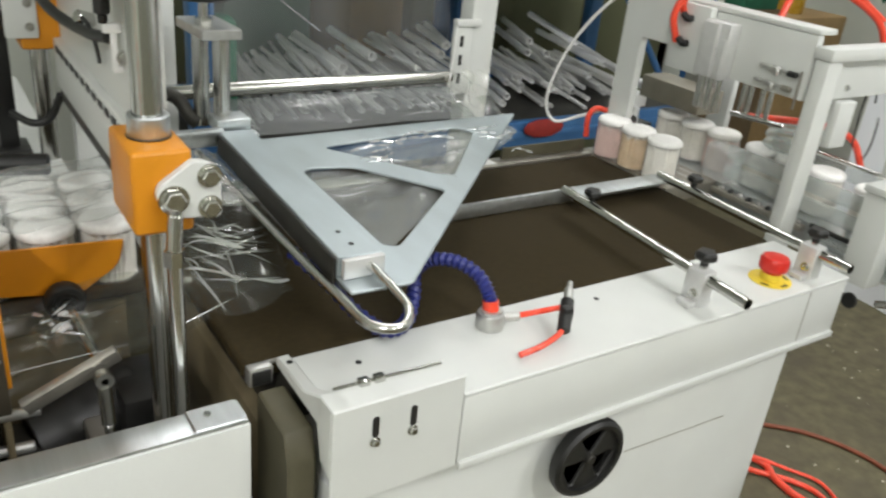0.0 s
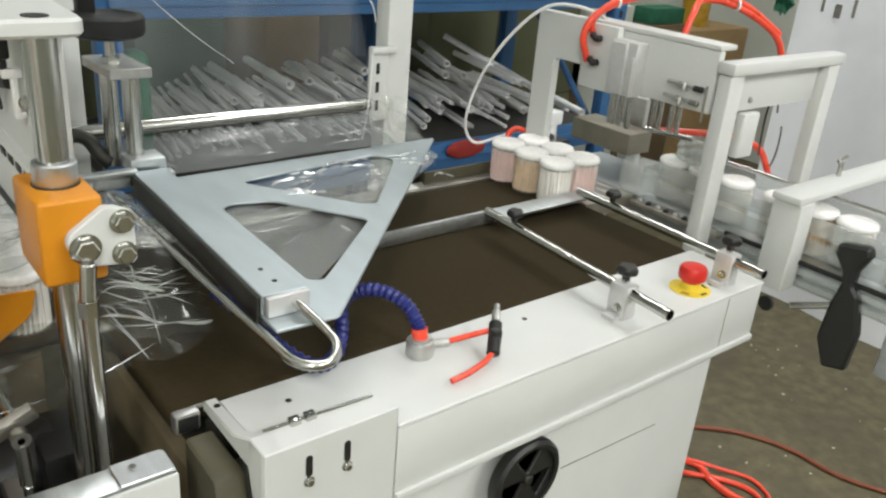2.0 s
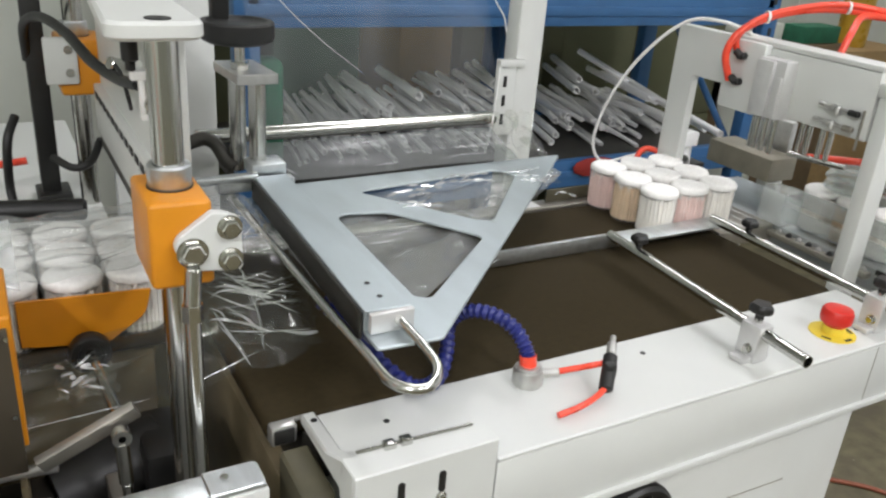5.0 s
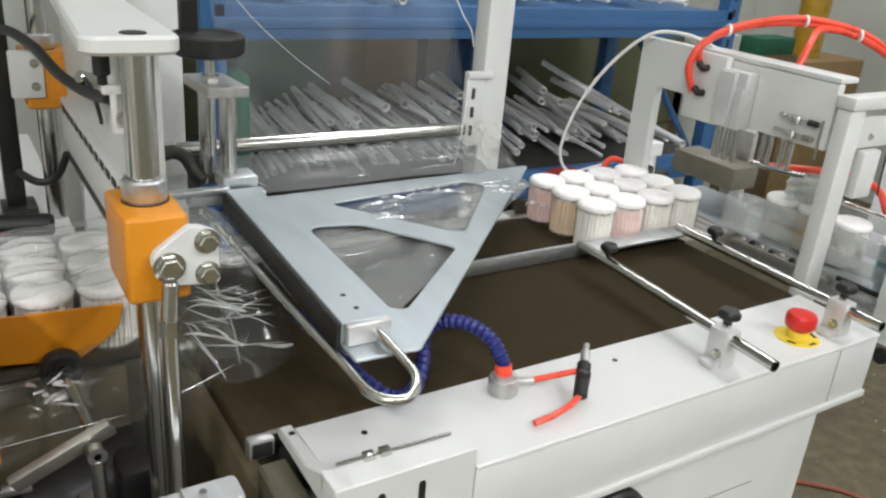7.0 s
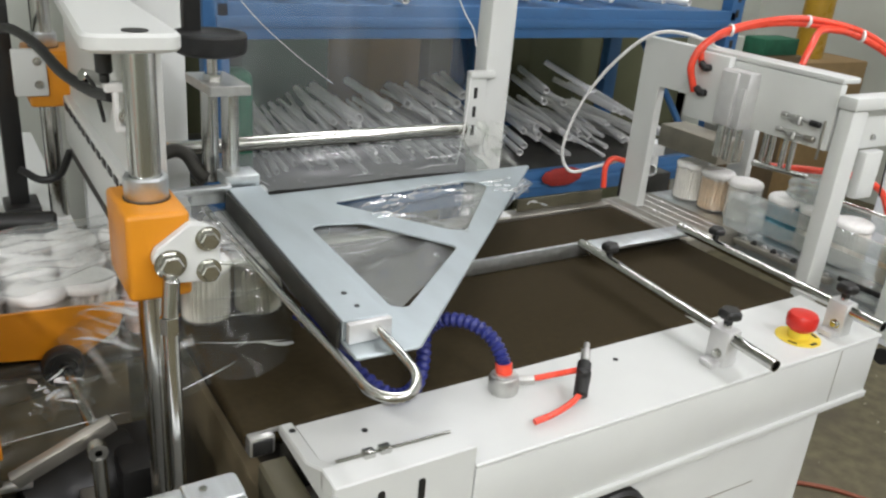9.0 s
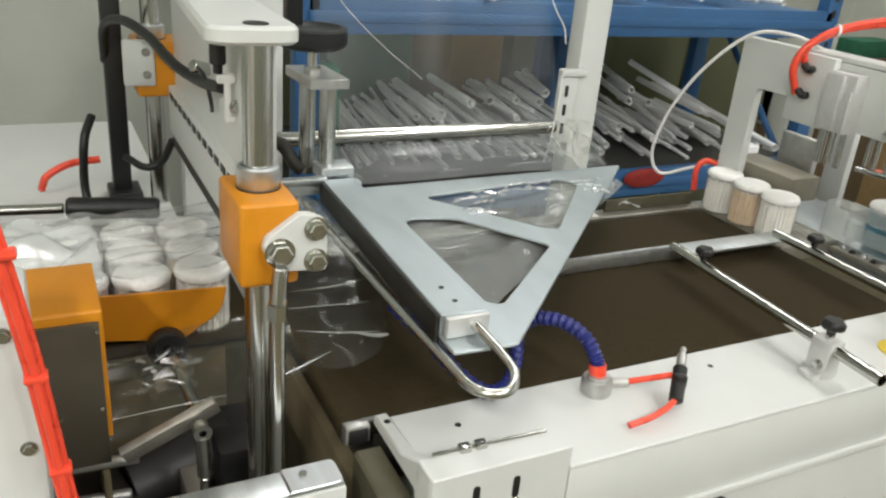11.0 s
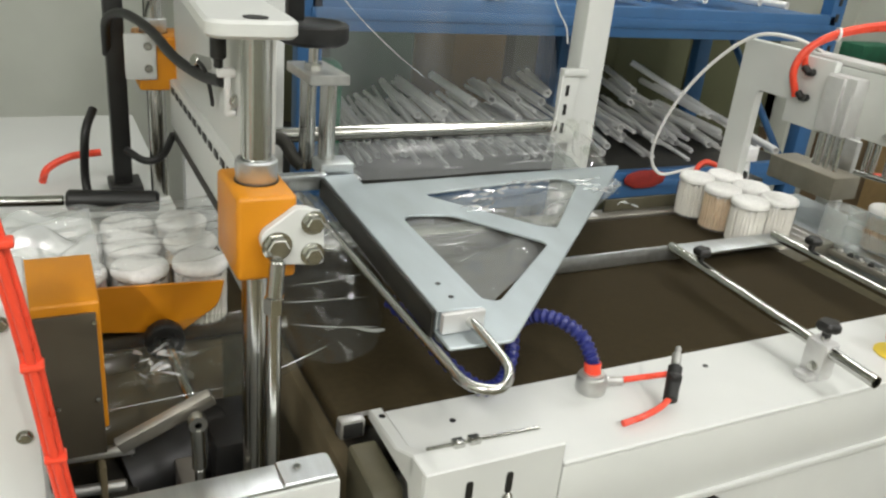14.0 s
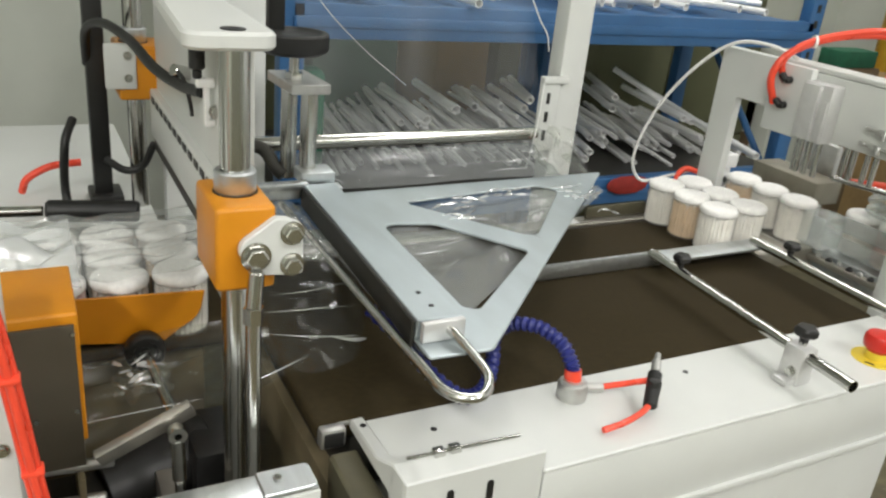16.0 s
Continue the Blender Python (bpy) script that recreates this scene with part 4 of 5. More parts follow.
for lx in (1.240,):
    part("back_leg", slab(rounded([(1.172, 0.80), (1.224, 0.80), (1.224, 1.168), (1.10, 1.168), (1.10, 1.085), (1.172, 1.085)], [0, 0, 0.006, 0, 0, 0.008]), lx, lx + 0.018, m=ENDON), CREAM, gate)
part("control_box", box(1.305, 1.350, 0.788, 0.8055, 0.985, 1.062, 0.004), CREAM, gate)
# thin dark strip painting the edge shadow beside the front leg
part("valve_bar", box(1.2365, 1.2402, 0.826, 0.829, 1.045, 1.105, 0.0005), DARKALLOY, gate)
part("screw", bolt((1.335, 0.806, 1.080), (0, -1, 0), 0.004, 0.003), STEEL, gate)
for wire in ([(1.445, 0.828, 1.075), (1.428, 0.822, 1.04), (1.43, 0.822, 1.0), (1.442, 0.826, 0.965)], [(1.452, 0.828, 1.078), (1.462, 0.824, 1.06), (1.472, 0.826, 1.04)],
             [(1.545, 0.85, 1.0), (1.53, 0.84, 0.985), (1.525, 0.838, 0.95), (1.515, 0.84, 0.92)]):
    part("wire", sweep(wire, 0.0016, 6), BLACK, gate, "thin black sensor wire")
cyl = thing("lift_cylinder", (1.22, 1.015, 1.1), "aluminium guided lift cylinder with twin rods", "air cylinder")
part("body", join(box(1.212, 1.240, 0.957, 1.012, 1.058, 1.150, 0.002), box(1.205, 1.2125, 0.976, 1.008, 1.060, 1.148, 0.0015), box(1.209, 1.2125, 0.959, 0.968, 1.060, 1.125, 0.001)), CYLALU, cyl)
part("carrier", box(1.224, 1.2395, 1.0125, 1.090, 1.052, 1.166, 0.002), CREAM, cyl, "cream carrier plate")
for ry in (0.972, 0.990, 1.006, 1.012):
    part("rod", rod((1.228, ry - 0.006, 1.0), (1.228, ry - 0.006, 1.06), 0.005), STEEL, cyl)
for vz in (1.142, 1.10):
    part("fitting", join(rod((1.224, 1.05, vz), (1.212, 1.05, vz), 0.006), rod((1.214, 1.05, vz - 0.002), (1.212, 1.062, vz + 0.008), 0.006)), BLACK, cyl)
for ry in (0.893, 0.908, 0.932, 0.946):
    part("guide_pin", rod((1.272, ry, 1.005), (1.272, ry, 1.075), 0.0045), STEEL, cyl)
part("pin_bar", rod((1.262, 0.955, 1.001), (1.280, 0.86, 1.003), 0.0045), STEEL, cyl)
for vz, dy in ((1.098, 0.0), (1.074, 0.004)):
    fv = thing("flow_valve", (1.235, 0.86, vz), "small nickel flow control valve", "valve", "flow valves on the gate")
    part("body", join(rod((1.232, 0.832 + dy, vz), (1.232, 0.898 + dy, vz + 0.002), 0.0026), lathe([(0, 0), (0.0046, 0), (0.0046, 0.010), (0.003, 0.013), (0, 0.013)], 12, Matrix.Translation((1.232, 0.866 + dy, vz - 0.008))), box(1.228, 1.240, 0.870 + dy, 0.880 + dy, vz - 0.004, vz + 0.005, 0.001)), ALLOY, fv)
    part("cap", rod((1.232, 0.830 + dy, vz), (1.232, 0.848 + dy, vz), 0.0048), BLACK if dy == 0 else DARKALLOY, fv)
    part("tip", rod((1.232, 0.888 + dy, vz + 0.002), (1.232, 0.900 + dy, vz + 0.002), 0.0036), ALLOY, fv)
arch = thing("air_hose_arch", (1.3, 0.95, 1.2), "red air hoses arching over the gate with ties", "air tubes")
part("tube", sweep([(1.214, 1.066, 1.10), (1.20, 1.07, 1.145), (1.22, 1.06, 1.185), (1.28, 1.03, 1.215), (1.36, 0.985, 1.225), (1.45, 0.94, 1.21), (1.53, 0.90, 1.165), (1.56, 0.885, 1.11)], 0.0062), REDHOSE, arch)
part("tube", sweep([(1.222, 1.066, 1.142), (1.214, 1.066, 1.17), (1.235, 1.05, 1.20), (1.29, 1.022, 1.222), (1.36, 0.98, 1.233), (1.46, 0.935, 1.215), (1.54, 0.895, 1.165)], 0.0055), REDHOSE, arch)
part("branch", sweep([(1.31, 0.94, 1.165), (1.33, 0.945, 1.195), (1.37, 0.96, 1.218), (1.42, 0.95, 1.218)], 0.0058), REDHOSE, arch)
for tx, ty, tz in ((1.25, 1.045, 1.205), (1.36, 0.983, 1.229), (1.45, 0.938, 1.212)):
    part("tie", lathe([(0.009, -0.002), (0.0105, -0.002), (0.0105, 0.002), (0.009, 0.002), (0.009, -0.002)], 16, Matrix.Translation((tx, ty, tz)) @ pose(0, 0, 0, 0, 90, -25)), WHITE, arch)
thin = thing("white_tube", (1.2, 1.3, 1.0), "thin white air tube looping down to the belt", "air tube")
part("tube", sweep([(1.26, 1.06, 1.168), (1.24, 1.12, 1.185), (1.22, 1.19, 1.175), (1.19, 1.25, 1.11), (1.17, 1.30, 1.02), (1.16, 1.32, 0.93), (1.18, 1.31, 0.885), (1.22, 1.28, 0.90), (1.25, 1.24, 0.925)], 0.0032, 8), WHITE, thin)
low = thing("red_elbow_tube", (1.23, 1.24, 0.88), "short red air tube at the gate foot", "air tube")
part("tube", sweep([(1.245, 1.225, 0.925), (1.225, 1.24, 0.928), (1.212, 1.245, 0.91), (1.21, 1.24, 0.87)], 0.0055), REDHOSE, low)
back_tube = thing("lane_tube", (1.4, 0.85, 0.98), "red air tube hanging behind the gate leg", "air tube")
part("tube", sweep([(1.28, 0.93, 1.0), (1.34, 0.89, 1.0), (1.42, 0.86, 0.99), (1.47, 0.84, 0.965), (1.50, 0.83, 0.92)], 0.006), REDHOSE, back_tube)

string = thing("white_string", (0.7, 1.6, 1.1), "thin white string and tag hanging behind the film", "string")
part("string", sweep([(0.55, 1.6, 1.23), (0.617, 1.6, 1.149), (0.70, 1.6, 1.075), (0.783, 1.6, 1.014)], 0.0007, 6), WHITE, string)
part("loop", sweep([(1.06, 1.6, 1.19), (1.085, 1.6, 1.15), (1.108, 1.6, 1.12), (1.118, 1.6, 1.085)], 0.0016, 6), WHITE, string)
profile = thing("profile_offcut", (1.40, 1.30, 0.9), "short aluminium profile offcut and black tube", "profile")
part("profile", box(1.335, 1.415, 1.285, 1.315, 0.905, 0.935, 0.003), TUBEALU, profile)
part("tube", pipe((1.44, 1.34, 0.885), (1.36, 1.265, 0.885), 0.013, 0.002), TUBEALU, profile)
part("support", box(1.34, 1.43, 1.27, 1.33, 0.80, 0.872, 0.002), DARK, profile)

# ---- the feed lane ----
lane = thing("feed_lane", (1.4, 0.6, 0), "feed conveyor with clear acrylic side guides", "conveyor")
part("bed", box(1.335, 1.50, -1.2, 1.235, 0.80, TOP - 0.002, 0.003), BRUSHED, lane)
part("bridge", box(1.197, 1.334, 1.0, 1.235, 0.82, TOP - 0.001, 0.002), DARKALLOY, lane)
for k in range(5):
    part("roller", rod((1.212 + 0.026 * k, 1.005, TOP - 0.0055), (1.212 + 0.026 * k, 1.230, TOP - 0.0055), 0.0055, 12), ALLOY, lane)
for gx, gz in ((1.345, 0.868), (1.345, 0.905), (1.475, 0.905)):
    part("side_guide", box(gx, gx + 0.008, -1.2, 1.0, gz - 0.013, gz + 0.015, 0.003), ACRYLIC, lane)
part("end_guide", slab(rounded([(1.305, 0.965), (1.355, 0.965), (1.355, 1.03), (1.305, 1.03)], [0.006, 0.006, 0.024, 0.024]), 0.858, 0.918, bev=0.003), ACRYLIC, lane)
for gz in (0.935, 0.952, 0.969):
    part("guide_ring", lathe([(0.034, 0), (0.048, 0), (0.050, 0.003), (0.048, 0.007), (0.034, 0.007), (0.034, 0)], 32, Matrix.Translation((1.405, 0.915, gz))), ACRYLIC, lane)
part("top_rail", rod((1.404, -1.2, 0.945), (1.404, 0.90, 0.945), 0.004, 12), STEEL, lane)
part("chain_strip", box(1.318, 1.3345, 0.80, 1.0, TOP - 0.02, TOP - 0.009, 0.002), DARKALLOY, lane)
for k in range(9):
    part("chain_link", rod((1.322, 0.81 + 0.021 * k, TOP - 0.008), (1.331, 0.814 + 0.021 * k, TOP - 0.008), 0.0055, 10), BLACK if k % 2 else ALLOY, lane)
part("black_rail", box(1.3245, 1.3305, -1.2, 0.79, 0.843, 0.851, 0.001), BLACK, lane, "black wear strip")
for gz in (0.812, 0.832):
    part("side_rail", box(1.326, 1.3345, -1.2, 0.79, gz - 0.006, gz + 0.006, 0.002), ACRYLIC, lane)
part("leg", box(1.288, 1.332, 0.648, 0.698, 0.80, 0.9505, 0.003), CREAM, lane)
part("arm", box(1.283, 1.80, 0.650, 0.700, 0.951, 0.963, 0.002), CREAM, lane)
part("wing_screw", join(rod((1.47, 0.688, 0.962), (1.47, 0.688, 0.990), 0.004), rod((1.457, 0.688, 0.990), (1.485, 0.688, 0.996), 0.004)), STEEL, lane)
part("lower_frame", box(1.36, 1.49, -1.2, 0.50, 0.70, 0.79, 0.003), BRUSHED, lane)
for ly in (-0.9, 1.15):
    part("support", box(1.40, 1.45, ly, ly + 0.05, 0.0, 0.80, 0.003), CREAM, lane)
part("joint", rod((1.365, 0.705, 0.735), (1.372, 0.705, 0.735), 0.014), BLACK, lane)
handle = thing("clamp_handle", (1.33, 0.57, 0.70), "black plastic clamp handle with a steel pin", "handle")
part("grip", slab(rounded([(0.530, 0.703), (0.566, 0.694), (0.586, 0.740), (0.582, 0.80), (0.572, 0.845), (0.577, 0.862), (0.594, 0.885), (0.593, 0.905), (0.545, 0.914), (0.540, 0.898), (0.554, 0.868), (0.554, 0.845), (0.541, 0.83), (0.526, 0.77)], [0.004, 0.004, 0.02, 0.01, 0.01, 0.006, 0.006, 0.008, 0.008, 0.006, 0.008, 0.01, 0.01, 0.02]), 1.320, 1.341, m=ENDON, bev=0.005), BLACK, handle)
part("pin", rod((1.325, 0.642, 0.770), (1.33, 0.575, 0.80), 0.006), STEEL, handle)
part("bracket", rod((1.34, 0.565, 0.80), (1.365, 0.565, 0.80), 0.01), STEEL, handle)

# ---- the pusher ----
pusher = thing("row_pusher", (0, 0, 0), "grey steel pusher box above the feed lane", "pusher")
part("box", box(0.0, 0.070, 1.062, 1.216, 0.902, 0.946, 0.002), PUSHER, pusher)
part("bracket", join(box(0.072, 0.10, 1.09, 1.19, 0.915, 0.935, 0.002), box(0.085, 0.10, 1.10, 1.18, 0.92, 1.0, 0.002)), ALLOY, pusher)

# ---- swab tubs ----
TR, TH = 0.0325, 0.078


def swab_tub(name, stick, seed):
    t = thing(name, (0, 0, 0), {"birch_sticks": "clear round tub of wooden cotton swabs", "white_paper_sticks": "clear round tub of white cotton swabs",
                                "pink_sticks": "clear round tub of pink cotton swabs", "blue_sticks": "clear round tub of blue cotton swabs"}[stick.name], "swab tub", "swab tubs on the line")
    cup = part("cup", lathe([(TR - 0.0025, 0.0), (TR - 0.001, 0.002), (TR - 0.0006, TH * 0.5), (TR - 0.0003, TH - 0.008), (TR - 0.0002, TH - 0.0075)], 32), CUP, t, "clear plastic cup")
    cup.visible_shadow = False
    rng = random.Random(seed)
    sticks = bmesh.new()
    n = 30
    for k in range(n):
        a = 2 * math.pi * (k + rng.uniform(-0.2, 0.2)) / n
        r = TR - 0.0045
        p = Vector((r * math.cos(a), r * math.sin(a), 0.003))
        q = Vector((r * math.cos(a + rng.uniform(-0.09, 0.09)), r * math.sin(a + rng.uniform(-0.09, 0.09)), TH - 0.016))
        sticks = join(sticks, lathe([(0.0021, 0), (0.0021, (q - p).length)], 6, aim(p, q)))
    sticks = join(sticks, lathe([(0, 0.003), (TR - 0.0066, 0.003), (TR - 0.0066, TH - 0.018), (0, TH - 0.018)], 20))
    part("sticks", sticks, stick, t, kind="stuff")
    tips = bmesh.new()
    for k in range(40):
        r, a = (TR - 0.0045) * math.sqrt((k + 0.5) / 40), k * 2.39996
        tips = join(tips, lathe([(0.0, 0.001), (0.0026, 0.002), (0.0032, 0.008), (0.0026, 0.013), (0, 0.0145 + rng.uniform(-0.002, 0.002))], 7, Matrix.Translation((r * math.cos(a), r * math.sin(a), TH - 0.024))))
    part("cotton_tips", tips, COTTON, t, kind="stuff")
    part("lid", lathe([(TR - 0.0006, TH - 0.0115), (TR - 0.0001, TH - 0.0105), (TR, TH - 0.0065), (TR - 0.0007, TH - 0.0040), (TR - 0.0026, TH - 0.0018), (TR - 0.0060, TH - 0.0003), (TR - 0.012, TH), (0, TH + 0.0004)], 32), LID, cup, "milky white lid")
    return t


LID = material("white_swab_top", (0.86, 0.85, 0.82), 0.75, spread=0.07, scale=170, bump=0.5, bump_scale=300)
MASTERS = {"w": swab_tub("swab_tub", PAPERSTICK, 1), "b": swab_tub("swab_tub", WOODSTICK, 2), "p": swab_tub("swab_tub", PINKSTICK, 3), "u": swab_tub("swab_tub", BLUESTICK, 4)}
PITCH = 0.068
LANE_Y = (1.180, 1.114, 1.048)
FREE = dict(MASTERS)


def tub(kind, x, y, z=TOP):
    """The master itself the first time, a copy after that."""
    m = pose(x, y, z, 0, 0, (x * 997 + y * 613) % 360)
    if kind in FREE:
        ob = FREE.pop(kind)
        ob.matrix_basis = m
        return ob
    return copy_thing(MASTERS[kind], m)


# three tubs a row, from the far side to the near side
ROWS_A = ["pbw", "wwp", "www", "wbw"]
ROWS_B = ["wbw", "uww", "bww", "wpw"]
ROWS_OUT = ["www", "www", "www", "www"]
LANE_X, FIRST_X, OUT_X = 1.388, 1.222, 0.247

# ---- the rack behind ----
rack = thing("storage_rack", (1.6, 2.3, 0), "blue painted steel storage rack", "rack")
RX0, RX1, RY0, RY1 = 0.67, 2.43, 2.0, 2.55
for ux in (RX0, 1.72, RX1):
    for uy in (RY0 + (0.45 if ux == 1.72 else 0), RY1):
        part("upright", box(ux - 0.03, ux + 0.03, uy, uy + 0.045, 0, 1.9, 0.003), BLUE, rack)
for bz in (0.545, 1.035):
    for by in (RY0, RY1):
        part("beam", join(box(RX0, RX1, by, by + 0.03, bz, bz + 0.085, 0.004), box(RX0, RX1, by - 0.006, by + 0.001, bz + 0.028, bz + 0.055, 0.003)), BLUE, rack)
    # lower deck coloured dark to paint the shade in the gaps between the tubes
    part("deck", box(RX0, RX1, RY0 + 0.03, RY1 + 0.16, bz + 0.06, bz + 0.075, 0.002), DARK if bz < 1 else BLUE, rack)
for k in range(7):
    part("hole", box(RX1 - 0.008, RX1 + 0.008, RY0 - 0.001, RY0 + 0.002, 1.00 + 0.05 * k, 1.025 + 0.05 * k, 0.0005), BLACK, rack)
part("brace", rod((RX1, RY0 + 0.06, 0.6), (RX1, RY1, 1.1), 0.012), BLUE, rack)


def alu_tube(p, yaw, pitch, ln, r):
    d = Vector((math.sin(radians(yaw)) * math.cos(radians(pitch)), -math.cos(radians(yaw)) * math.cos(radians(pitch)), math.sin(radians(pitch))))
    t = solo("aluminium_tube", pipe(Vector(p), Vector(p) + d * ln, r, 0.002, 14), TUBEALU, "loose aluminium roller tube stacked on the rack", "tube", "aluminium tubes on the rack")
    return t


rng = random.Random(7)
for layer in range(4):                                          # the even pile behind the film
    for k in range(26):
        px = 0.90 + 0.0315 * k + rng.uniform(-0.012, 0.012) + (0.02 if layer % 2 else 0)
        alu_tube((px, 2.68 + rng.uniform(-0.04, 0.03), 0.637 + 0.031 * layer + 0.02 * math.sin(0.6 * k + layer) * (layer > 2) + rng.uniform(0, 0.008)), rng.uniform(-13, -4), rng.uniform(-1.5, 1.5), rng.uniform(0.42, 0.52), rng.choice((0.006, 0.0075, 0.0095)))
for px, pz, yaw, pitch, r in ((1.16, 0.772, -4, -1, 0.014), (1.10, 0.766, -7, -1, 0.011), (1.287, 0.786, -8, 1, 0.014), (1.45, 0.765, -20, 4, 0.012), (1.52, 0.765, -17, 4, 0.011), (1.59, 0.767, -15, 3, 0.013), (1.64, 0.79, -19, 3, 0.012), (1.67, 0.80, -22, 2, 0.011)):
    alu_tube((px + 0.03, 2.66, pz), yaw, pitch, 0.42, r)
for k in range(36):                                             # the sloping heap beside it
    f = (k % 18) / 18
    alu_tube((1.86 + 0.52 * f + rng.uniform(-0.02, 0.02), 2.64, 0.64 + (0.062 - 0.034 * f) * (k // 18) + rng.uniform(0, 0.02)), rng.uniform(-22, -9), rng.uniform(-3, 3), rng.uniform(0.44, 0.56), rng.choice((0.007, 0.009, 0.011)))
for px, pz, yaw, pitch, ln in ((1.93, 0.845, -26, 2, 0.46), (1.96, 0.80, -22, 3, 0.47), (1.90, 0.815, -24, 2, 0.48), (2.045, 0.865, 26, -20, 0.55), (2.10, 0.80, -10, -2, 0.42), (2.17, 0.78, -16, 0, 0.45), (2.20, 0.785, -18, 0, 0.86), (2.27, 0.765, -19, -1, 0.70)):
    alu_tube((px, 2.5, pz), yaw, pitch, ln, 0.0105)
for k in range(24):
    px = 0.9 + 1.3 * k / 24
    alu_tube((px, 2.5, 1.135 + rng.uniform(0, 0.03)), rng.uniform(-10, 40), 0, rng.uniform(0.4, 0.56), rng.uniform(0.009, 0.014))
goods = random.Random(3)
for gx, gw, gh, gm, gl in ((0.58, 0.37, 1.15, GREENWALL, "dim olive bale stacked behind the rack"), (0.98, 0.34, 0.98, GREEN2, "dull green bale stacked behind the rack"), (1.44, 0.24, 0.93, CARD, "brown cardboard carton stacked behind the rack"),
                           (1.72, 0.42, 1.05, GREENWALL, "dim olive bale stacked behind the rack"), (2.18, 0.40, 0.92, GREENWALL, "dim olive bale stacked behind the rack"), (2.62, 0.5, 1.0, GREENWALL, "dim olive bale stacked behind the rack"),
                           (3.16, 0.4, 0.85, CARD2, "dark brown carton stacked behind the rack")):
    c = thing("carton", (gx + gw / 2, 3.0, 0), gl, "carton", "goods behind the rack")
    part("lower", box(gx, gx + gw, 2.75 + goods.uniform(0, 0.05), 3.3, 0, 0.5, 0.012), gm, c)
    part("upper", box(gx + 0.01, gx + gw - 0.01, 2.77 + goods.uniform(0, 0.05), 3.28, 0.501, gh, 0.012), gm, c)
# added panel: its dark olive stands in for the dim depth behind the goods
solo("dark_partition", box(0.64, 3.75, 3.40, 3.44, 0, 2.0, 0.004), GREENWALL, "dim olive backdrop panel added behind the stacked goods", "partition")
solo("far_carton", box(3.75, 4.35, 2.65, 3.05, 0, 0.80, 0.01), CARD, "large brown carton standing at the back", "carton")
solo("amber_bottle", lathe([(0, 0), (0.07, 0), (0.075, 0.02), (0.075, 0.42), (0.05, 0.55), (0.03, 0.60), (0.03, 0.66), (0, 0.66)], 28, Matrix.Translation((4.03, 2.8, 0.80))), AMBER, "amber bottle standing on the far carton", "bottle")
solo("green_sack", box(0.70, 0.775, 2.04, 2.12, 0.621, 0.955, 0.025, 4), GREEN, "green cloth sack standing on the rack deck", "cloth")
CLOTH = material("red_cloth", (0.25, 0.018, 0.012), 0.8, spread=0.15, scale=60, bump=0.4, bump_scale=120)
solo("red_pouch", lathe([(0, -0.040), (0.04, -0.036), (0.075, -0.018), (0.082, 0.002), (0.070, 0.022), (0.035, 0.034), (0, 0.036)], 24, pose(1.751, 1.984, 0.611) @ Matrix.Diagonal((1.0, 0.13, 0.8, 1))), CLOTH, "red cloth pouch hanging on the rack beam", "pouch")
tarp = thing("white_tarpaulin", (2.95, 0.4, 0), "white ribbed sheet hung as a partition", "partition")
part("sheet", film_sheet(lambda u, v: (2.95 + 0.02 * math.sin(20 * u), 1.64 - 2.4 * u, 0.0 + 2.2 * v + 0.008 * math.sin(70 * v)), 40, 80), SHEET, tarp)

part("ribbon", film_sheet(lambda u, v: (2.90 + 0.02 * math.sin(7 * u) + wob(u, v, 61, 4, 0.02), 1.70 - 0.05 * v + wob(u, v, 62, 5, 0.03), 1.06 + 0.12 * u + wob(u, v, 63, 5, 0.03)), 16, 8), GREEN, tarp, "green plastic ribbon")
solo("back_carton", box(3.40, 3.73, 2.62, 2.95, 0.0, 0.845, 0.01), CARD2, "dark brown carton standing at the back", "carton")
solo("green_box", box(3.44, 3.69, 2.625, 2.75, 0.8455, 0.922, 0.006), GREEN, "dark green box lying on the back carton", "box")
solo("white_carton", box(3.17, 3.385, 2.70, 2.95, 0.0, 0.925, 0.008), WALL, "white carton standing at the back", "carton")

# floor things
HOSE = material("red_brown_hose", (0.20, 0.055, 0.022), 0.55, spread=0.15, scale=30)
fl = thing("floor_hose", (2.04, 0.97, 0), "thin red-brown hose lying on the floor", "hose")
part("hose", sweep([(1.2, 1.45, 0.007), (1.75, 1.22, 0.007), (1.966, 1.065, 0.007), (2.044, 0.972, 0.007), (2.083, 0.872, 0.007), (2.091, 0.744, 0.007), (2.137, 0.631, 0.007), (2.25, 0.45, 0.007), (2.45, 0.2, 0.007)], 0.0065), HOSE, fl)
fr = thing("red_floor_tubes", (1.78, 0.93, 0), "tangle of red air tubes on the floor", "air tubes")
part("tube", sweep([(1.2, 1.1, 0.35), (1.5, 1.08, 0.16), (1.70, 1.04, 0.045), (1.79, 0.98, 0.012), (1.77, 0.92, 0.010), (1.765, 0.84, 0.010), (1.80, 0.74, 0.010)], 0.010), REDHOSE, fr)
part("tube", sweep([(1.22, 1.06, 0.30), (1.55, 1.03, 0.10), (1.72, 0.98, 0.018), (1.80, 0.90, 0.010), (1.825, 0.83, 0.009), (1.79, 0.76, 0.009)], 0.007), REDHOSE, fr)
part("tube", sweep([(1.6, 1.06, 0.06), (1.76, 1.0, 0.028), (1.83, 0.93, 0.012), (1.87, 0.86, 0.008), (1.84, 0.79, 0.008), (1.78, 0.80, 0.022)], 0.005), REDHOSE, fr)
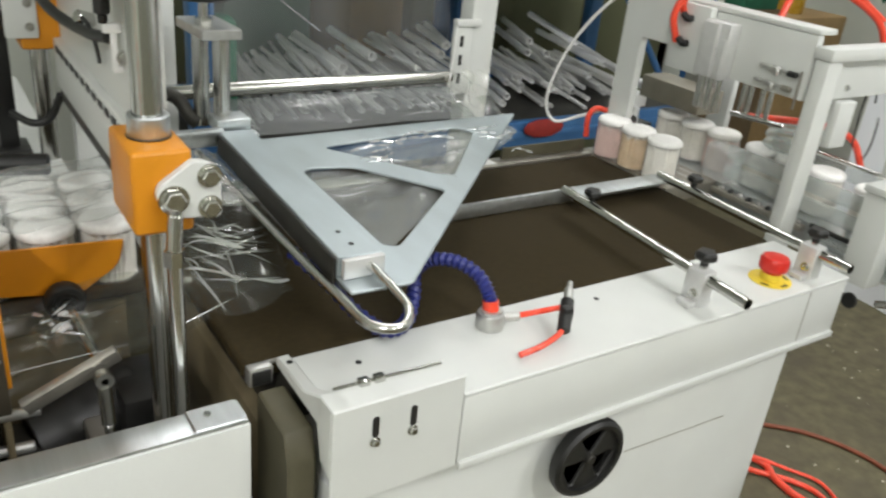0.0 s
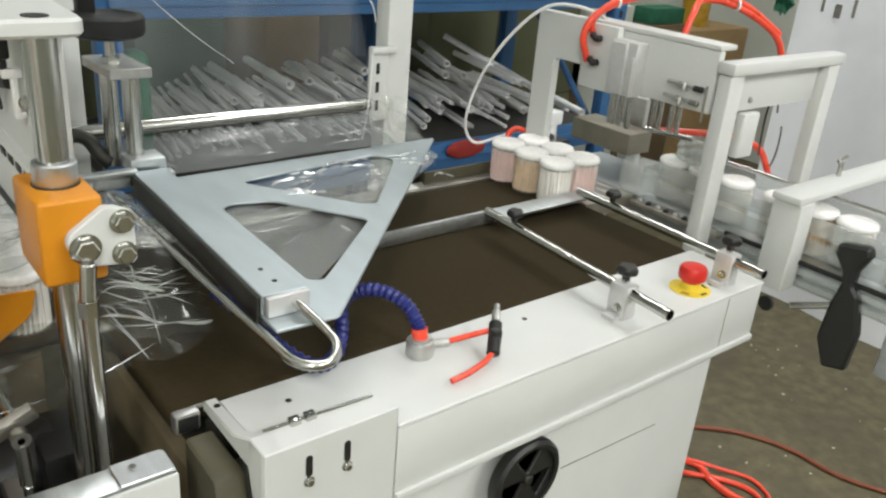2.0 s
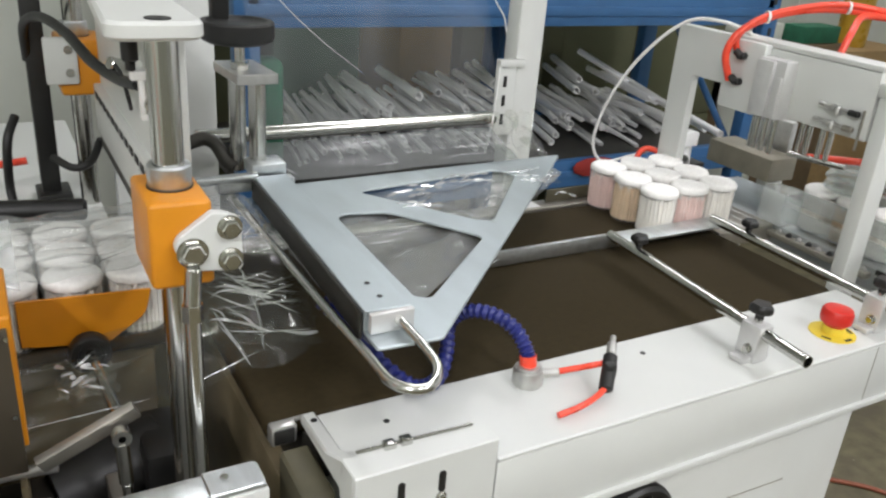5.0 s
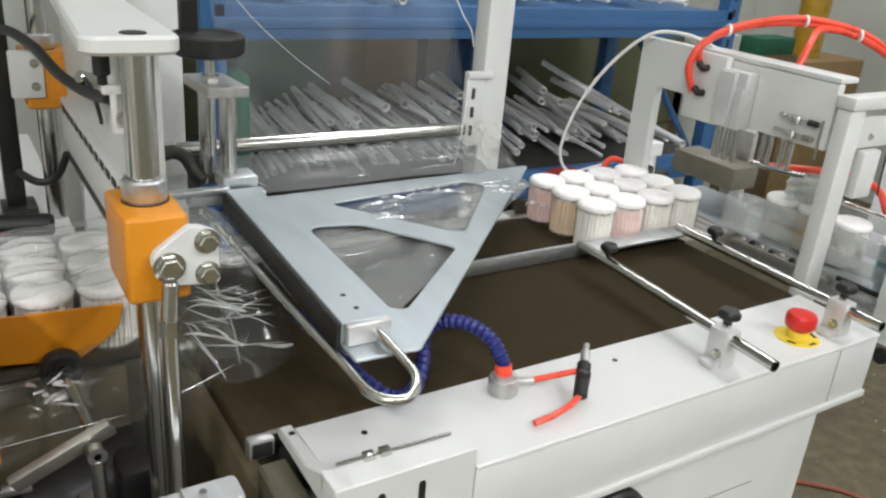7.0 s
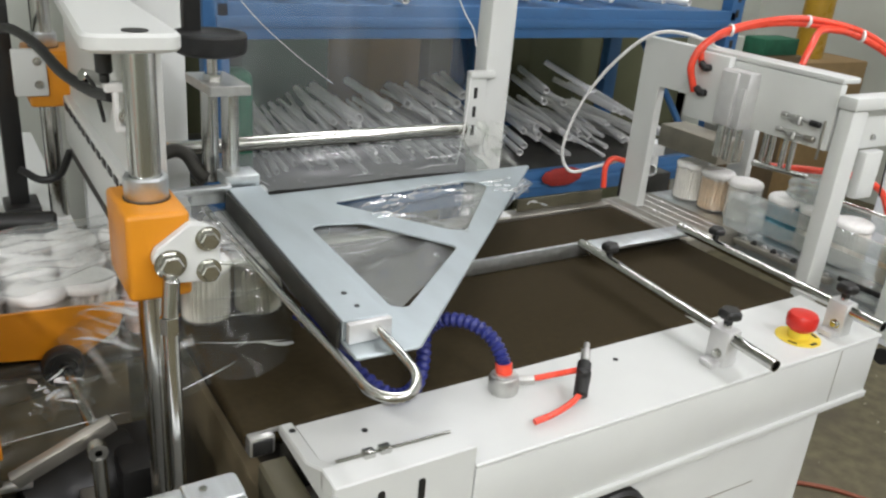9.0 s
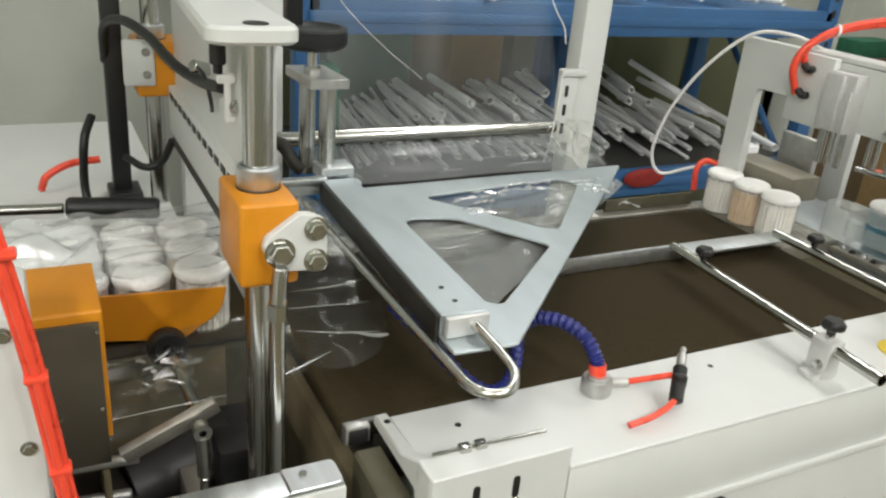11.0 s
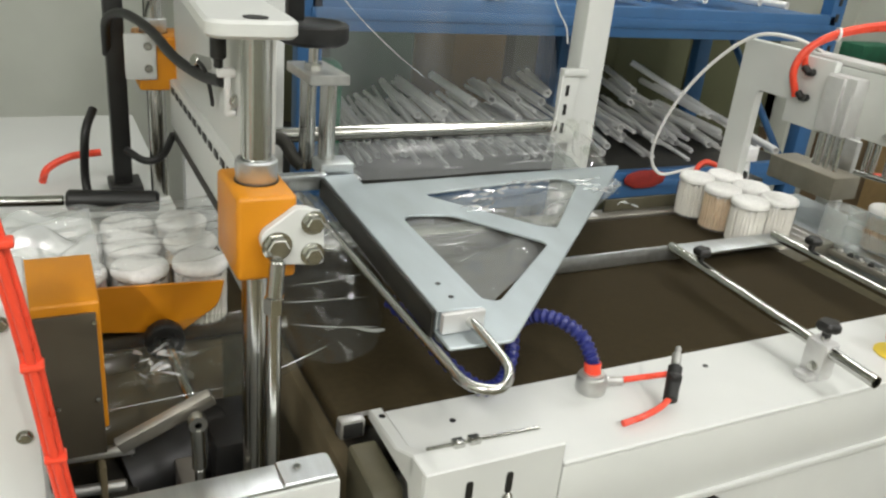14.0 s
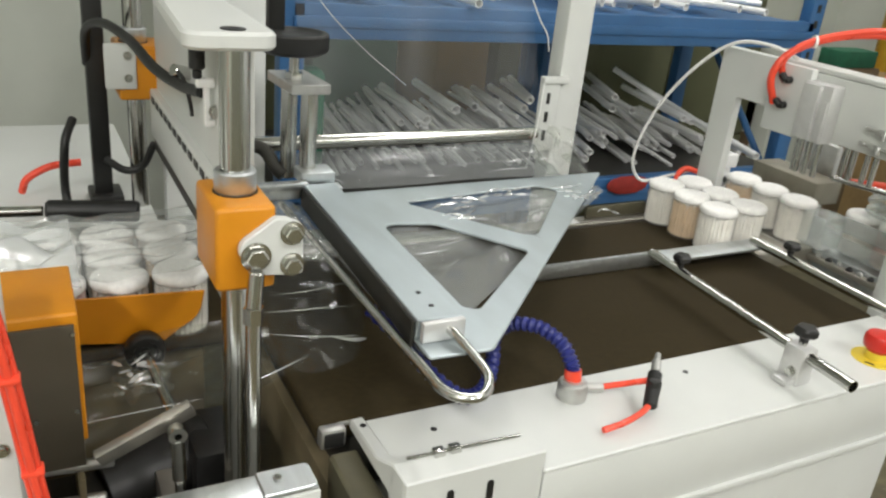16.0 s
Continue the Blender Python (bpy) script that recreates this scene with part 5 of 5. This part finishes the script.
GRITPALE = material("pale_grit", (0.42, 0.39, 0.30), 0.9, spread=0.3, scale=60)
grit = bmesh.new()
grng = random.Random(21)
for k in range(110):
    gx, gy, gr = grng.uniform(1.25, 2.85), grng.uniform(0.1, 1.5), grng.uniform(0.002, 0.006)
    grit = join(grit, lathe([(0, 0), (gr, 0), (gr * 0.8, gr * 0.4), (0, gr * 0.5)], 5, Matrix.Translation((gx, gy, 0.0)) @ Matrix.Diagonal((1, grng.uniform(0.4, 1), 1, 1))))
solo("floor_grit", grit, GRITPALE, "pale grit and plastic crumbs strewn on the floor", "grit", kind="stuff")
# unreadable marks on the hung sheet
for my, mz, mw, mh in ((1.535, 1.108, 0.010, 0.05), (1.480, 1.092, 0.024, 0.045), (1.425, 1.108, 0.010, 0.06)):
    part("ink_mark", box(2.9235, 2.926, my - mw / 2, my + mw / 2, mz - mh / 2, mz + mh / 2, 0.0), DARKALLOY, tarp, "grey pen mark")


def motions():
    """Rows of tubs queue in the lane, are pushed on to the belt one row at a time, and leave as a pack."""
    planned = []
    queue = [2.22, 5.10, 7.60, 12.02, 15.16]                  # times at which the lane moves on by one row
    step = 3 * PITCH + 0.02

    def lane_rows(arrive):
        """How many rows back from the stop a row stands, before its own arrival."""
        keys, back = [], sum(1 for q in queue if q <= arrive + 0.01)
        keys.append((0.0, -step * back))
        for q in queue:
            if q > arrive + 0.01:
                break
            keys += [(q, -step * back), (q + 0.25, -step * (back - 1))]
            back -= 1
        return keys

    pushes_a = [None, (0.35, 1.0), (3.0, 3.9), (5.7, 6.4)]
    leave = [(7.2, 0.0), (7.3, -0.012), (7.5, -0.116), (7.7, -0.21), (7.9, -0.292), (8.1, -0.375), (8.3, -0.44), (8.5, -0.546), (8.7, -0.628), (8.9, -0.765),
             (9.0, -0.793), (9.3, -0.861), (9.4, -0.905), (9.7, -0.972), (10.0, -0.986)]
    for n, kinds in enumerate(ROWS_A):
        for kind, y in zip(kinds, LANE_Y):
            ob = tub(kind, LANE_X, y)
            rows = []
            if n >= 2:
                rows += [(t, LANE_X, y + dy) for t, dy in lane_rows(queue[n - 2])]
            elif n == 1:
                rows += [(0.0, LANE_X, y)]
            else:
                rows += [(0.0, FIRST_X, y)]
            x = FIRST_X if n == 0 else LANE_X
            for k in range(max(1, n), 4):
                a, b = pushes_a[k]
                goal = FIRST_X if k == n else x - PITCH
                rows += [(a, x, y), ((a + b) / 2, (x + goal) / 2 if k == n else x - 0.02, y), (b, goal, y)]
                x = goal
            rows += [(t, x + dx, y - 0.022 * min(1, max(0, (t - 8.5) / 1.0))) for t, dx in leave] + [(16.0, x + leave[-1][1], y - 0.022)]
            turn = Matrix.Rotation((hash_turn(n, y)), 4, "Z")
            planned.append((ob, [(t, Matrix.Translation((px, py, TOP)) @ turn) for t, px, py in rows]))
    pushes_b = [(10.3, 11.0), (12.85, 13.4), (15.75, 16.4), None]
    arrive_b = [7.60, 12.02, 15.16, 18.0]
    for n, kinds in enumerate(ROWS_B):
        for kind, y in zip(kinds, LANE_Y):
            ob = tub(kind, LANE_X, y)
            rows = [(t, LANE_X, y + dy) for t, dy in lane_rows(arrive_b[n])] if n < 3 else [(t, LANE_X, y + dy - step) for t, dy in lane_rows(15.16)]
            x = LANE_X
            for k in range(n, 3):
                a, b = pushes_b[k]
                goal = FIRST_X if k == n else x - PITCH
                if b > 16:
                    f = (16.0 - a) / (b - a)
                    rows += [(a, x, y), (16.0, x + (goal - x) * f, y)]
                else:
                    rows += [(a, x, y), (b, goal, y)]
                x = goal
            if rows[-1][0] < 16:
                rows.append((16.0, rows[-1][1], rows[-1][2]))
            turn = Matrix.Rotation((hash_turn(n + 5, y)), 4, "Z")
            planned.append((ob, [(t, Matrix.Translation((px, py, TOP)) @ turn) for t, px, py in rows]))
    for n, kinds in enumerate(ROWS_OUT):
        for kind, y in zip(kinds, LANE_Y):
            x = OUT_X - PITCH * n
            ob = tub(kind, x, y)
            turn = Matrix.Rotation((hash_turn(n + 9, y)), 4, "Z")
            planned.append((ob, [(t, Matrix.Translation((x + dx, y - 0.02, TOP)) @ turn) for t, dx in ((0.0, 0), (8.75, 0), (8.9, -0.035), (9.0, -0.075), (9.1, -0.16), (9.3, -0.31), (9.5, -0.33), (16.0, -0.33))]))
    for ob, rows in planned:
        walk(ob, rows)
    walk(tailend, [(t, Matrix.Translation((dx, -0.45 * dx, 0.10 * dx))) for t, dx in ((0.0, 0), (8.75, 0), (8.85, -0.015), (8.95, -0.06), (9.1, -0.17), (9.3, -0.31), (9.5, -0.33), (16.0, -0.33))])
    home, wait, up = 1.445, 1.37, 0.045
    rows = [(0.0, wait, up), (0.2, home, up), (0.35, home, 0), (1.0, 1.26, 0), (1.12, 1.30, up), (1.3, wait, 0), (2.3, wait, 0), (2.45, wait, up), (2.8, wait, up), (2.95, home, up), (3.05, home, 0), (3.9, 1.26, 0), (4.1, 1.30, up), (4.4, wait, 0),
            (5.05, wait, 0), (5.2, wait, up), (5.5, wait, up), (5.62, home, up), (5.72, home, 0), (6.4, 1.26, 0), (6.55, 1.30, up), (6.8, wait, 0), (7.85, wait, 0), (8.0, wait, up), (10.05, wait, up), (10.2, home, up), (10.32, home, 0), (11.0, 1.26, 0),
            (11.3, 1.30, up), (11.6, wait, 0), (12.0, wait, 0), (12.2, wait, up), (12.65, wait, up), (12.78, home, up), (12.88, home, 0), (13.4, 1.26, 0), (13.6, 1.30, up), (13.9, wait, 0), (15.15, wait, 0), (15.3, wait, up), (15.55, wait, up), (15.68, home, up),
            (15.78, home, 0), (16.0, 1.38, 0)]
    walk(pusher, [(t, pose(x - (0.025 if z and x == wait else 0), 0.03 if z and x == wait else 0, z)) for t, x, z in rows])


def hash_turn(n, y):
    return (n * 2.3 + y * 31.7) % 6.28


motions()
